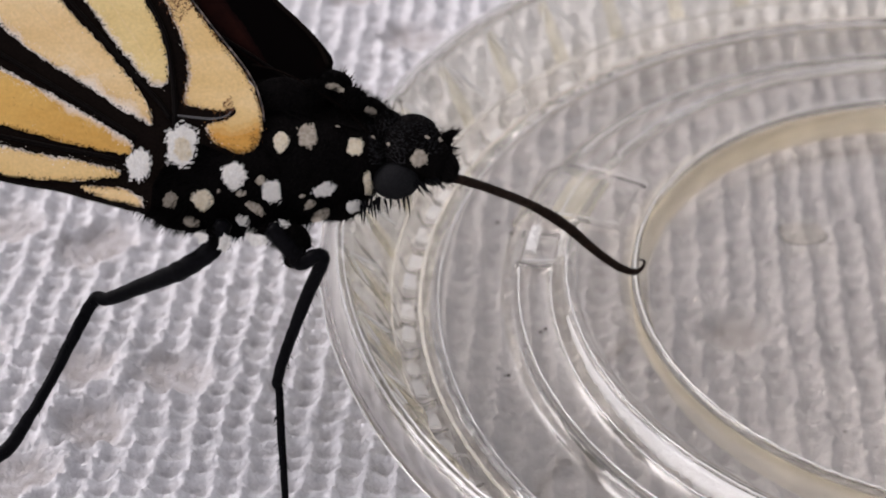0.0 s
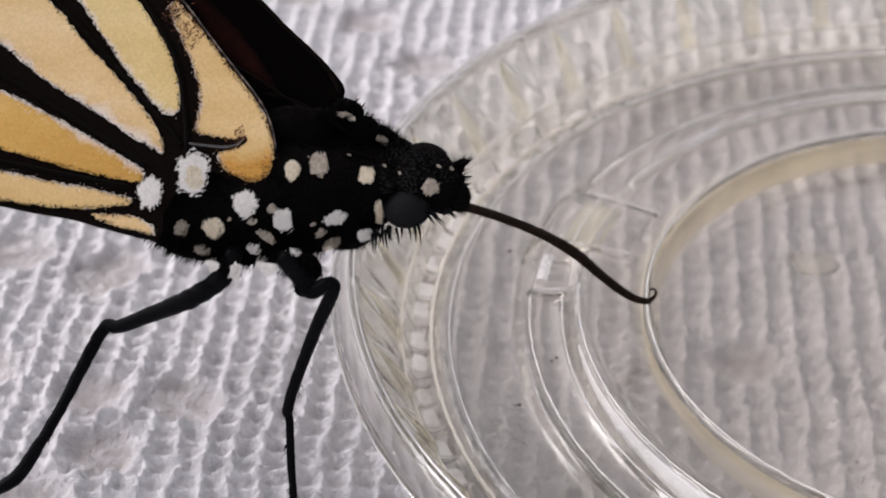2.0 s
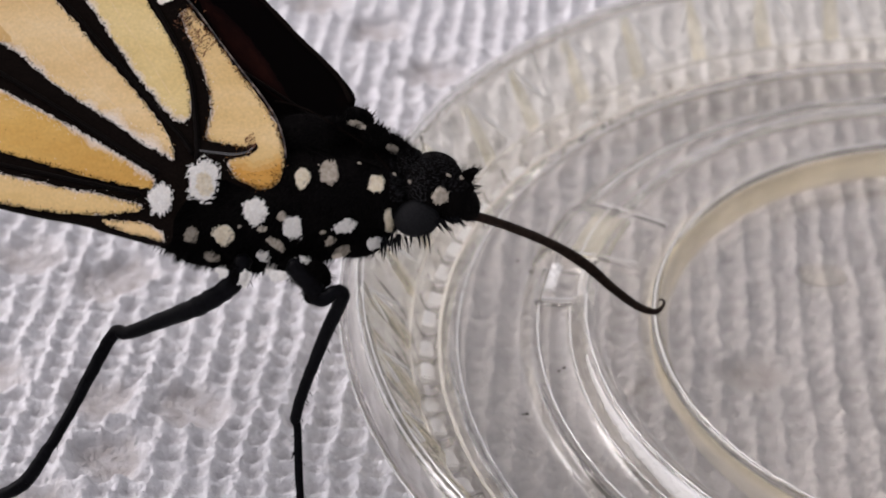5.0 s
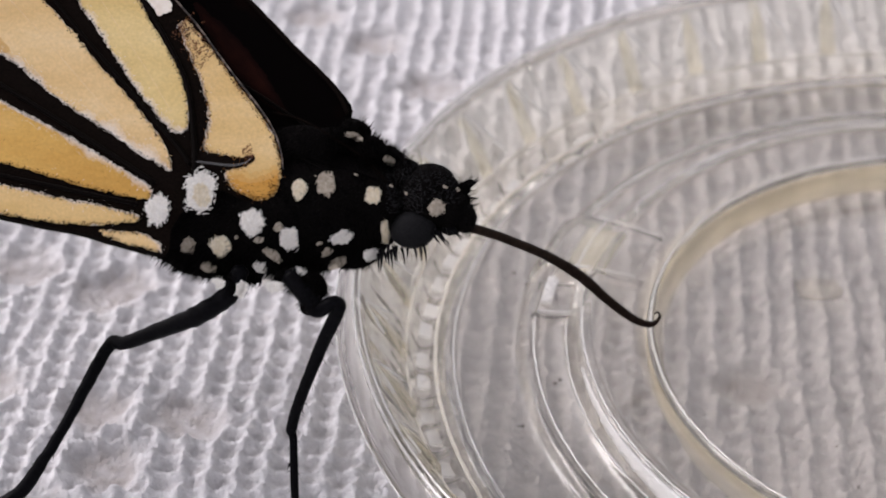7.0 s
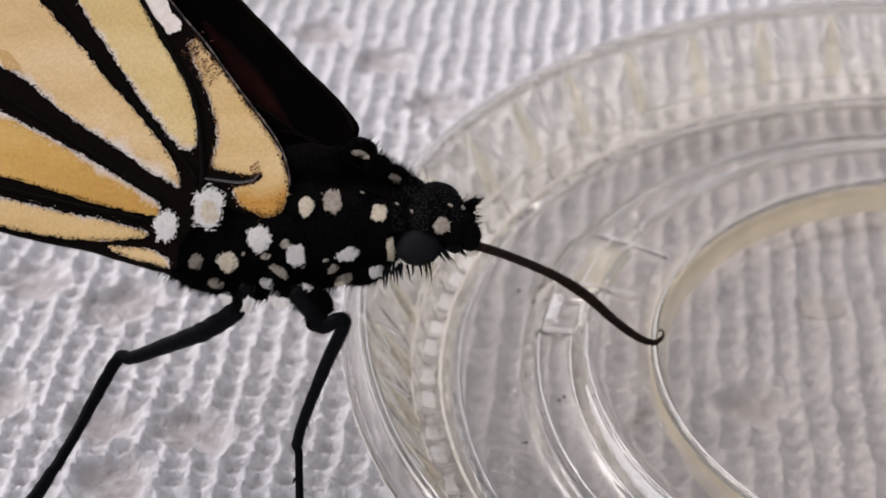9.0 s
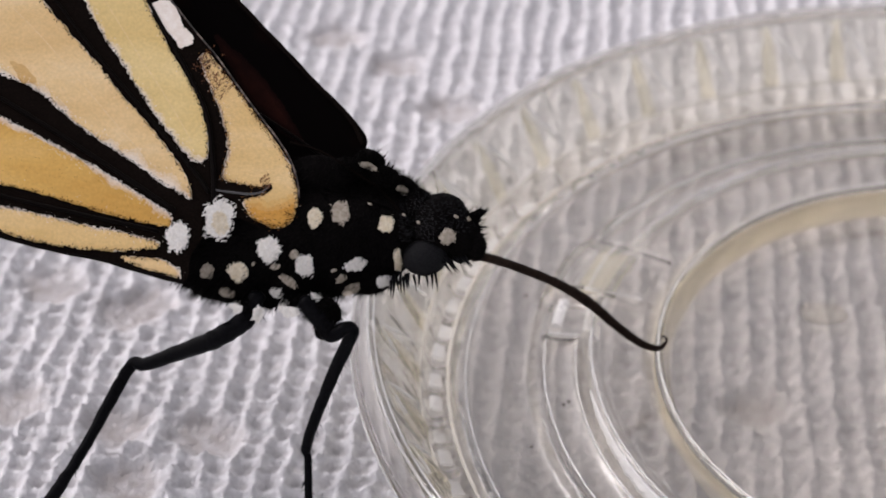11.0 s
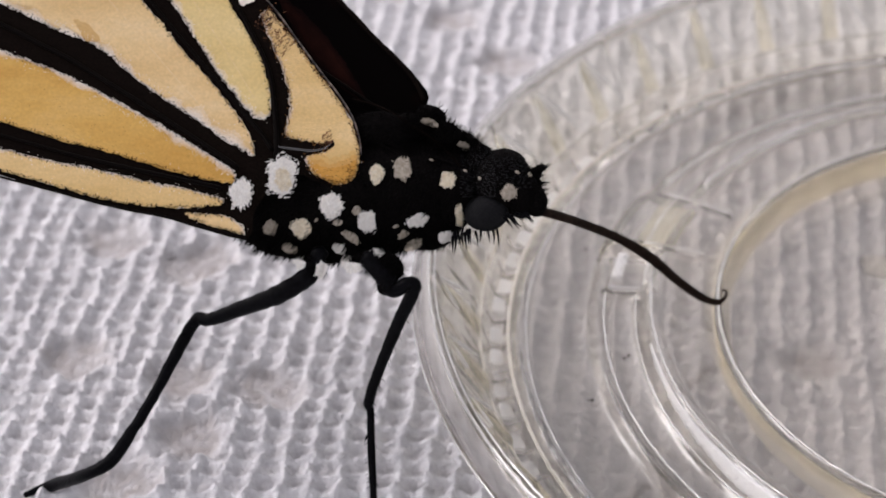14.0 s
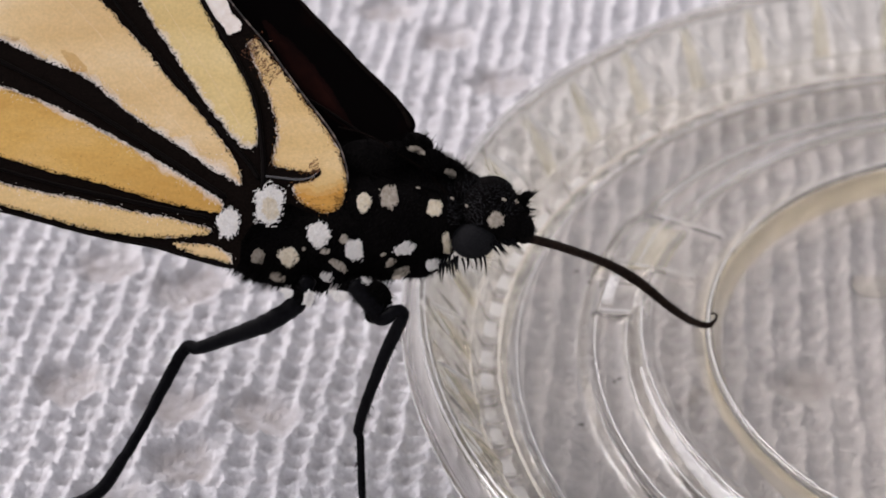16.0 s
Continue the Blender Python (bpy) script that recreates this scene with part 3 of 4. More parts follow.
    for i in range(42):
        for name, me, turn, size in (("rib", rib, 0.0, 1.0), ("fin", fins[i * 5 % 3], 0.0, 1.0), ("arch", arches[i * 7 % 3], rng.uniform(-0.4, 0.4), 1.0), ("bead", bead, 1.1 + rng.uniform(-0.3, 0.3), rng.uniform(0.8, 1.12)), ("bead", bead, 5.4 + rng.uniform(-0.3, 0.3), rng.uniform(0.7, 1.08))):
            ob = clear(new(name, me))
            ob.parent, ob.rotation_euler.z, ob.scale.z = dish, radians(RIB_START + RIB_STEP * i + turn), size


build_dish()


def small_blob(name, x, y, z, radii, mat, label, category, seed, group=""):
    bm = bmesh.new()
    made = bmesh.ops.create_uvsphere(bm, u_segments=20, v_segments=12, radius=1.0)["verts"]
    for v in made:
        g = 1 + 0.22 * noise.noise(v.co * 1.5 + Vector((seed, 0, 0)))
        v.co = Vector((v.co.x * radii[0] * g, v.co.y * radii[1] * g, max(v.co.z, -0.25) * radii[2] * g)) * MM
    ob = part(name, bm, mat)
    ob.location = (x * MM, y * MM, z * MM)
    return tagged(ob, label, category, group)


CRUMB = material("dark_crumb", (0.07, 0.058, 0.05), 0.7)
for k, (x, y, z, r) in enumerate(((-0.6, -0.7, 1.9, 0.11), (1.35, -10.6, 2.12, 0.09), (1.62, -10.35, 2.12, 0.10), (-0.36, -13.74, 1.9, 0.10), (0.7, -12.2, 2.05, 0.07), (19.3, -14.0, 1.02, 0.09), (17.5, -2.0, 1.02, 0.08), (0.5, -11.63, 1.9, 0.06), (-0.55, -13.65, 1.8, 0.06), (0.12, -1.59, 1.8, 0.13), (0.25, -1.25, 1.8, 0.08), (15.23, -14.2, 1.02, 0.06), (15.87, -17.24, 1.02, 0.07), (18.22, -4.5, 1.02, 0.05), (15.33, -12.67, 1.02, 0.045))):
    small_blob("crumb", x, y, z, (r, r * 0.8, r * 0.7), CRUMB, "tiny dark crumb lying on the clear dish", "crumb", k, "crumbs in the dish")
clear(small_blob("water_drop", 16.2, -0.8, 0.80, (1.4, 1.1, 0.045), WATER, "small clear drop of sugar water in the dish", "drop", 3))

# ---- butterfly ----
bfly = new("butterfly")
bfly.matrix_world = pose(-0.011092, -0.015069, 0.016393, 53.907, 1.183, 2.235)
tagged(bfly, "orange and black butterfly with white-spotted black body, drinking with its tongue", "butterfly")


def build_thorax():
    # along the body: x, y of the middle, half height, half depth, depth of the middle
    rows = [(*(-7.15, -1.43, -2.00), 0.5, 0.5), (*(-5.92, -1.25, -1.90), 1.5, 1.5), (*(-4.43, -1.03, -1.80), 2.4, 2.2), (*(-2.26, -0.76, -1.70), 3.05, 2.6), (*(-0.10, -0.50, -1.60), 3.15, 2.7),
            (*(1.52, -0.28, -1.50), 2.95, 2.6), (*(3.13, -0.18, -1.40), 2.45, 2.3), (*(4.34, -0.24, -1.20), 1.95, 2.0), (*(5.07, -0.29, -1.10), 1.3, 1.5)]
    q = spline(rows, 60)
    bm, rings, sides = bmesh.new(), [], 48
    for x, y, z, hh, hd in q:
        ring = []
        for k in range(sides):
            a = 2 * math.pi * k / sides
            dy, dz = hh * math.sin(a), hd * math.cos(a)
            dz -= 0.28 * max(dy, 0)
            g = 1 + 0.05 * noise.fractal(Vector((x * 0.8, (y + dy) * 0.8, (z + dz) * 0.8)), 1, 2, 4)
            ring.append(bm.verts.new(Vector((x, y + dy * g, z + dz * g)) * MM))
        rings.append(ring)
    for a, b in zip(rings, rings[1:]):
        for k in range(sides):
            bm.faces.new((a[k], b[k], b[(k + 1) % sides], a[(k + 1) % sides]))
    bm.faces.new(rings[0][::-1]), bm.faces.new(rings[-1])
    bmesh.ops.recalc_face_normals(bm, faces=bm.faces)
    return bm


def blob(bm, centre, radii, turn=0.0, lumps=0.06, seg=24):
    """A lumpy ellipsoid in millimetres, turned in the side plane."""
    made = bmesh.ops.create_uvsphere(bm, u_segments=seg, v_segments=seg // 2, radius=1.0)["verts"]
    c, s = math.cos(turn), math.sin(turn)
    for v in made:
        g = 1 + lumps * noise.fractal(v.co * 1.7 + Vector(centre), 1, 2, 3)
        x, y, z = v.co.x * radii[0] * g, v.co.y * radii[1] * g, v.co.z * radii[2] * g
        v.co = Vector((centre[0] + c * x - s * y, centre[1] + s * x + c * y, centre[2] + z)) * MM
    return bm


thorax_bm = build_thorax()
BODY = BVHTree.FromBMesh(thorax_bm)
thorax = part("thorax", thorax_bm, BLACK, bfly, "black furry thorax")
part("abdomen", tube([(*(-5.87, -0.97, -2.60), 1.2), (*(-8.63, 0.21, -2.90), 1.35), (*(-12.78, 1.86, -3.20), 1.4), (*(-17.78, 3.79, -3.50), 1.3), (*(-21.64, 5.31, -3.60), 1.0), (*(-23.57, 6.13, -3.60), 0.5)], 60, 24, 0.06), BLACK, bfly, "slender black abdomen behind the wings")
head_bm = bmesh.new()
blob(head_bm, (6.35, -0.04, -0.60), (1.55, 1.6, 1.6))
blob(head_bm, (7.27, -0.58, -0.20), (0.9, 1.1, 1.1))
blob(head_bm, (6.51, 0.70, -1.20), (1.05, 0.95, 1.0))
blob(head_bm, (7.98, -0.93, 0.10), (0.5, 0.7, 0.7))
HEADTREE = BVHTree.FromBMesh(head_bm)
part("head", head_bm, BLACK, bfly, "black furry head")
part("eye", blob(bmesh.new(), (5.60, -1.44, 0.30), (1.05, 0.86, 0.75), 0.05, 0.0, 32), EYE, bfly, "dark grey compound eye")


COLLARS = []
for name, c, r, a in (("breast", (2.95, -1.95, -0.90), (1.50, 1.25, 1.2), 0.3), ("tegula", (3.03, 3.20, -1.30), (0.75, 0.5, 0.8), -0.4), ("wing_base", (2.07, 2.70, -1.00), (0.9, 0.6, 0.8), -0.3), ("tegula", (4.66, 1.99, -1.40), (0.72, 0.42, 0.7), -0.5), ("collar", (3.68, 2.22, -1.00), (0.9, 0.7, 0.9), -0.5), ("neck", (5.28, 0.87, -0.80), (0.7, 1.0, 1.0), -0.2), ("wing_base", (0.75, 2.36, -0.70), (1.6, 1.0, 0.8), -0.2)):
    bm = blob(bmesh.new(), c, r, a)
    COLLARS.append(BVHTree.FromBMesh(bm))
    part(name, bm, BLACK, bfly)
palp_bm = bmesh.new()
blob(palp_bm, (7.86, 0.42, -0.80), (0.42, 0.30, 0.35), 0.5, 0.15)
blob(palp_bm, (8.12, 0.66, -0.85), (0.34, 0.20, 0.25), 0.35, 0.2)
blob(palp_bm, (8.33, 0.72, -0.85), (0.20, 0.09, 0.12), 0.15, 0.2)
blob(palp_bm, (7.89, -0.14, -0.60), (0.33, 0.62, 0.4), 0.1, 0.15)
PALP = BVHTree.FromBMesh(palp_bm)
part("palp", palp_bm, BLACK, bfly, "short black hairy mouth feeler")
for c, r, a in (((0.41, -3.75, 0.20), (0.95, 0.55, 0.7), -0.6), ((0.99, -4.69, 0.70), (0.5, 0.6, 0.5), -0.4), ((0.95, -4.00, 0.50), (0.80, 0.70, 0.6), -0.3), ((-2.36, -3.83, 0.20), (0.42, 0.6, 0.5), 0.3)):
    bm = blob(bmesh.new(), c, r, a)
    COLLARS.append(BVHTree.FromBMesh(bm))
    part("leg_base", bm, BLACK, bfly)


def jagged(outline, step=0.10, amp=0.09, fine=0.07, seed=0):
    """An outline through the control points with a ragged, scaly edge."""
    if sum(a[0] * b[1] - b[0] * a[1] for a, b in zip(outline, outline[1:] + outline[:1])) < 0:
        outline = outline[::-1]
    p = np.array(outline + [outline[0]], float)
    q = spline([tuple(a) for a in p], 14 * len(p))[:-1]
    seg = np.r_[0, np.cumsum(np.hypot(*np.diff(np.vstack([q, q[:1]]), axis=0).T))]
    n = int(seg[-1] / step)
    loop = np.vstack([q, q[:1]])
    s = np.linspace(0, seg[-1], n, endpoint=False)
    x, y = np.interp(s, seg, loop[:, 0]), np.interp(s, seg, loop[:, 1])
    out = []
    rng = random.Random(seed)
    for i in range(n):
        tx, ty = x[(i + 1) % n] - x[i - 1], y[(i + 1) % n] - y[i - 1]
        k = math.hypot(tx, ty) or 1
        o = amp * noise.noise(Vector((x[i] * 2.2, y[i] * 2.2, seed))) + fine * rng.uniform(-1, 1)
        out.append((x[i] + ty / k * o, y[i] - tx / k * o))
    return out


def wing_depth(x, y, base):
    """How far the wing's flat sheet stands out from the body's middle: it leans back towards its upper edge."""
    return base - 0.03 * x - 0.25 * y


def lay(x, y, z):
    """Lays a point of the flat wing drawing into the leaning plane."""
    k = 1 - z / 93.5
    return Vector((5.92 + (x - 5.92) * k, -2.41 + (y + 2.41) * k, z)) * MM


def sheet(outline, base, thick, mat, name, parent, label=""):
    """A thin solid sheet with that outline (x, y in millimetres)."""
    bm = bmesh.new()
    vs = [bm.verts.new((x, y, 0)) for x, y in outline]
    f = bm.faces.new(vs)
    bmesh.ops.triangulate(bm, faces=[f])
    front = list(bm.faces)
    ext = bmesh.ops.extrude_face_region(bm, geom=front)
    for v in (g for g in ext["geom"] if isinstance(g, bmesh.types.BMVert)):
        v.co.z -= thick
    for v in bm.verts:
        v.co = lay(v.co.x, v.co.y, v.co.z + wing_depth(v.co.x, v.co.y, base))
    bmesh.ops.recalc_face_normals(bm, faces=bm.faces)
    return part(name, bm, mat, parent, label, smooth=False)


def on_wing(line, base):
    """Control points (x, y, radius) of a vein, laid onto the wing."""
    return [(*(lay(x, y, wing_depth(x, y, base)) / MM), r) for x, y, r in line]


HIND = [(-4.36, 0.00), (-3.17, 0.40), (-2.12, -0.05), (-1.19, -0.21), (-0.50, 0.13), (-0.29, 1.11), (-0.40, 2.17), (-0.79, 3.28), (-1.43, 4.23), (-2.27, 5.34), (-3.09, 6.45), (-4.12, 7.93), (-5.23, 9.25), (-6.87, 11.37),
        (-10.05, 15.33), (-14.81, 19.30), (-21.42, 21.68), (-28.03, 20.89), (-32.78, 17.45), (-34.37, 12.43), (-32.26, 7.67), (-27.50, 4.23), (-21.42, 1.85), (-14.81, -0.37), (-11.63, -1.22), (-9.52, -1.64), (-7.93, -2.12), (-5.66, -2.59), (-5.29, -1.32)]
hind = sheet(jagged(HIND, 0.3, 0.0, 0.01), 0.75, 0.05, WINGBLACK, "hindwing", bfly, "orange hindwing with black veins")
CELLS = {}
CELLS["lobe"] = (HONEY, [(-4.97, 7.93), (-4.55, 6.87), (-4.18, 5.95), (-3.83, 5.02), (-3.62, 3.97), (-3.68, 3.04), (-3.86, 2.27), (-3.17, 2.04), (-2.38, 1.85), (-1.72, 1.77), (-2.12, 1.48), (-2.86, 1.30), (-2.70, 0.74), (-2.17, 0.24), (-1.37, -0.05), (-0.79, 0.11),
                    (-0.50, 0.53), (-0.37, 1.19), (-0.50, 2.12), (-0.85, 3.12), (-1.51, 4.07), (-2.17, 5.00), (-2.86, 5.95), (-3.54, 6.87), (-4.15, 7.67), (-4.63, 8.14)])
CELLS["discal"] = (STRAW, [(-13.22, 15.86), (-10.58, 11.10), (-9.65, 9.25), (-8.78, 7.98), (-7.88, 6.56), (-6.87, 5.02), (-6.08, 4.02), (-5.50, 3.28), (-4.97, 2.96), (-4.60, 3.15), (-4.55, 3.83), (-4.65, 4.76), (-4.92, 5.68), (-5.37, 6.66), (-5.95, 7.67), (-6.48, 8.59), (-6.95, 9.47), (-7.67, 10.84), (-9.78, 14.28)])
CELLS["middle"] = (BUFF, [(-27.50, 13.75), (-22.74, 10.89), (-18.77, 9.20), (-14.81, 7.35), (-13.48, 6.82), (-12.16, 6.08), (-10.84, 4.89), (-9.52, 3.97), (-7.93, 2.91), (-6.87, 2.17), (-5.68, 1.45), (-5.34, 1.27), (-5.29, 1.67), (-5.55, 2.38), (-6.08, 3.17), (-6.87, 4.23), (-7.72, 5.29), (-8.59, 6.21), (-9.52, 7.40), (-10.44, 8.46), (-11.37, 9.52), (-13.22, 11.63), (-16.39, 14.81), (-21.42, 17.98), (-25.91, 17.45)])
CELLS["lower"] = (AMBER, [(-29.61, 10.84), (-22.74, 8.46), (-17.45, 6.40), (-14.81, 5.42), (-13.75, 4.97), (-12.16, 4.10), (-10.84, 3.38), (-9.52, 2.64), (-8.20, 1.85), (-7.14, 1.19), (-6.21, 0.53), (-6.29, 0.13), (-6.66, 0.00), (-8.20, 0.34), (-9.52, 0.71), (-10.84, 1.11), (-12.16, 1.51), (-13.48, 1.85), (-14.81, 2.17), (-18.77, 3.57), (-24.06, 6.08), (-28.55, 8.72)])
CELLS["rear"] = (HONEY, [(-21.42, 2.91), (-17.45, 1.72), (-14.81, 1.06), (-13.22, 0.79), (-11.63, 0.40), (-10.05, 0.05), (-8.46, -0.26), (-7.14, -0.63), (-6.66, -0.90), (-7.40, -1.06), (-8.99, -1.11), (-11.10, -0.95), (-12.69, -0.66), (-14.81, -0.05), (-17.98, 0.85)])
CELLS["root"] = (BUFF, [(-8.59, -1.45), (-6.87, -1.53), (-6.00, -1.85), (-5.74, -2.38), (-6.21, -2.30), (-7.40, -1.98)])
# where each cell is edged with white scales: the way it faces (degrees), its width, the least width
FRINGE = {"lobe": (170, 0.08, 0.0), "discal": (262, 0.24, 0.0), "middle": (235, 0.32, 0.015), "lower": (65, 0.27, 0.0), "rear": (70, 0.09, 0.0), "root": (0, 0.12, 0.0)}


def inset(line, facing, width, least, seed):
    """The outline drawn inwards, most on the sides that face one way, with a ragged edge."""
    p = jagged(line, 0.055, 0.055, 0.06, seed)
    rng, n, out = random.Random(seed), len(p), []
    fx, fy = math.cos(radians(facing)), math.sin(radians(facing))
    for i in range(n):
        (ax, ay), (bx, by) = p[i - 5], p[(i + 5) % n]
        tx, ty = bx - ax, by - ay
        k = math.hypot(tx, ty) or 1
        nx, ny = ty / k, -tx / k
        d = least + width * max(0.0, nx * fx + ny * fy) ** 0.7
        d *= 0.7 + 0.9 * noise.noise(Vector((p[i][0] * 1.3, p[i][1] * 1.3, seed))) + 0.35 * rng.uniform(-1, 1)
        out.append((p[i][0] - nx * max(d, 0.0), p[i][1] - ny * max(d, 0.0)))
    return out


for i, (key, (mat, line)) in enumerate(CELLS.items()):
    cell = sheet(jagged(line, 0.055, 0.055, 0.06, i), 0.80, 0.03, PINKWHITE, "wing_cell", hind)
    for k, f in enumerate((0.3, 0.65, 1.05, 1.6)):
        sheet(inset(line, FRINGE[key][0], FRINGE[key][1] * f, FRINGE[key][2] * f, i), 0.81 + 0.006 * k, 0.005, mat[k], "cell_colour", hind)
sheet(jagged([(-7.46, 10.31), (-6.87, 9.78), (-6.21, 8.88), (-5.82, 8.41), (-5.37, 8.51), (-5.29, 8.86), (-5.68, 9.47), (-6.40, 10.58)], 0.05, 0.08, 0.05, 31), 0.82, 0.03, PINKWHITE, "pale_patch", hind)
sheet(jagged([(-13.75, 7.72), (-13.22, 7.56), (-12.64, 7.03), (-12.53, 6.72), (-13.17, 6.69), (-13.48, 7.14)], 0.06, 0.06, 0.03, 32), 0.838, 0.008, TAN, "blotch", hind)
for k, (top, mat) in enumerate(((0, HONEY_ORANGE[0]), (10, HONEY_ORANGE[1]), (20, ORANGE))):
    drop = top * 0.0262
    upper = [(x, y - drop) for x, y in ((-0.50, 1.53), (-1.06, 1.32), (-1.72, 1.16), (-2.25, 1.37), (-2.75, 1.32))]
    sheet(jagged(upper + [(-2.59, 0.63), (-2.12, 0.24), (-1.37, -0.03), (-0.79, 0.13), (-0.53, 0.58)], 0.05, 0.10, 0.06, 34 + k), 0.836 + 0.003 * k, 0.003, mat, "orange_patch", hind)
sheet(jagged([(-4.28, 2.12), (-3.44, 2.06), (-2.38, 1.88), (-1.64, 1.96), (-1.59, 1.69), (-2.06, 1.43), (-2.86, 1.32), (-4.23, 1.37)], 0.05, 0.06, 0.04, 33), 0.84, 0.015, WINGBLACK, "humeral_patch", hind)

# raised veins
VEINS = [[(*(-29.61, 12.43), 0.10), (*(-21.42, 9.52), 0.10), (*(-14.81, 6.29), 0.10), (*(-13.22, 5.39), 0.10), (*(-10.84, 3.91), 0.10), (*(-8.20, 2.17), 0.11), (*(-6.08, 0.74), 0.12)],
         [(*(-4.28, 1.19), 0.10), (*(-4.26, 1.45), 0.12), (*(-4.26, 2.33), 0.12), (*(-4.34, 3.44), 0.11), (*(-4.60, 5.29), 0.10), (*(-5.50, 7.27), 0.09), (*(-6.61, 9.25), 0.08), (*(-8.20, 12.16), 0.08)],
         [(*(-4.18, 1.69), 0.07), (*(-3.44, 1.59), 0.08), (*(-2.59, 1.51), 0.07), (*(-2.01, 1.61), 0.05), (*(-1.69, 1.85), 0.03)],
         [(*(-12.43, 11.63), 0.06), (*(-10.05, 8.46), 0.07), (*(-7.88, 5.82), 0.08), (*(-6.08, 3.65), 0.09), (*(-4.97, 2.33), 0.10), (*(-4.49, 1.59), 0.11)]]
VEINS += [[(*(-21.42, 3.57), 0.06), (*(-14.81, 1.61), 0.07), (*(-10.84, 0.66), 0.08), (*(-6.87, -0.21), 0.09)],
          [(*(-0.26, 1.32), 0.035), (*(-0.37, 2.22), 0.04), (*(-0.77, 3.30), 0.04), (*(-1.40, 4.26), 0.04), (*(-2.25, 5.37), 0.04), (*(-3.07, 6.48), 0.04), (*(-4.10, 7.93), 0.04), (*(-5.21, 9.25), 0.04), (*(-6.87, 11.37), 0.04)],
          [(*(-17.45, 0.37), 0.05), (*(-14.81, -0.32), 0.06), (*(-11.63, -1.16), 0.06), (*(-9.52, -1.56), 0.06), (*(-7.93, -2.04), 0.06), (*(-5.71, -2.54), 0.06)]]
HOOK = material("glossy_dark_vein", (0.012, 0.009, 0.008), 0.16, Coat_Weight=1.0, Coat_IOR=1.8, Coat_Roughness=0.1)
VEIN = material("dark_vein", (0.005, 0.004, 0.0037), 0.45, IOR=1.2, Specular_IOR_Level=0.07)
EDGE = mottled(material("pale_costal_edge", (0.2, 0.15, 0.12), 0.6), [(0.48, (0.012, 0.008, 0.007)), (0.66, (0.26, 0.20, 0.17))], 2500, 3)
for k, line in enumerate(VEINS):
    part("vein", tube(on_wing(line, 0.83), 50, 8, 0.1), EDGE if k == 5 else HOOK if k == 2 else VEIN, hind, "pale thin front edge of the wing" if k == 5 else "")


def flecks(name, mat, count, box, size, base, seed, parent, fade=None):
    """Loose scales strewn over a patch of the wing."""
    rng, bm = random.Random(seed), bmesh.new()
    (x0, y0), (x1, y1), wide = box
    for _ in range(count):
        f, g = rng.random() ** (fade or 1), rng.gauss(0, wide)
        x, y = x0 + (x1 - x0) * f + g * 0.7, y0 + (y1 - y0) * f + g * 0.7
        a, r, z = rng.uniform(0, 6.28), rng.uniform(*size), wing_depth(x, y, base) + rng.uniform(0, 0.02)
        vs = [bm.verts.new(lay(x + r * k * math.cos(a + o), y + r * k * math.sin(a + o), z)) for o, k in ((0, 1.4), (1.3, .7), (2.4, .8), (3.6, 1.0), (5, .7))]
        bm.faces.new(vs)
    return tagged(part(name, bm, mat, parent, smooth=False), kind="stuff")


def edge_scales(name, mat, line, per_mm, spread, shift, size, base, seed, facing=None):
    """Single scales strewn along a cell's border."""
    rng, bm = random.Random(seed), bmesh.new()
    p = jagged(line, 0.1, 0.0, 0.0, seed)
    n = len(p)
    for _ in range(int(n * 0.1 * per_mm)):
        i = rng.randrange(n)
        (ax, ay), (bx, by) = p[i - 1], p[(i + 1) % n]
        k = math.hypot(bx - ax, by - ay) or 1
        nx, ny = (by - ay) / k, -(bx - ax) / k
        if facing is not None and rng.random() > 0.08 + max(0.0, nx * math.cos(radians(facing)) + ny * math.sin(radians(facing))):
            continue
        o = shift + rng.gauss(0, spread)
        x, y = p[i][0] + nx * o + rng.uniform(-0.05, 0.05), p[i][1] + ny * o + rng.uniform(-0.05, 0.05)
        if x < -20 or y > 14:
            continue
        t, r, z = math.atan2(ny, nx) + rng.uniform(-0.9, 0.9), rng.uniform(*size), wing_depth(x, y, base) + rng.uniform(0, 0.02)
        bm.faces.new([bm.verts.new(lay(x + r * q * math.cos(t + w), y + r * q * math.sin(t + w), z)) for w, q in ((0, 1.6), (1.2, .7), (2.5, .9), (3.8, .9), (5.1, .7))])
    return tagged(part(name, bm, mat, hind, smooth=False), kind="stuff")


for i, (key, (mat, line)) in enumerate(CELLS.items()):
    edge_scales("pale_edging", PINKWHITE, line, 22, 0.12, -0.06 - FRINGE[key][1] * 0.5, (0.012, 0.028), 0.838, 50 + i, FRINGE[key][0])
    edge_scales("dark_edging", WINGBLACK, line, 34, 0.05, -0.01, (0.014, 0.04), 0.842, 70 + i)
RUSTY = mottled(material("orange_brown_scales", (0.3, 0.13, 0.03), 0.8), [(0.3, (0.20, 0.075, 0.018)), (0.7, (0.40, 0.19, 0.05))], 5000, 2)
edge_scales("brown_edging", RUSTY, CELLS["lobe"][1], 26, 0.07, -0.03, (0.012, 0.032), 0.840, 90)
CREASE = mottled(material("pale_crease", (0.8, 0.66, 0.46), 0.8), [(0.3, (0.70, 0.50, 0.25)), (0.7, (0.80, 0.62, 0.38))], 3000, 3)
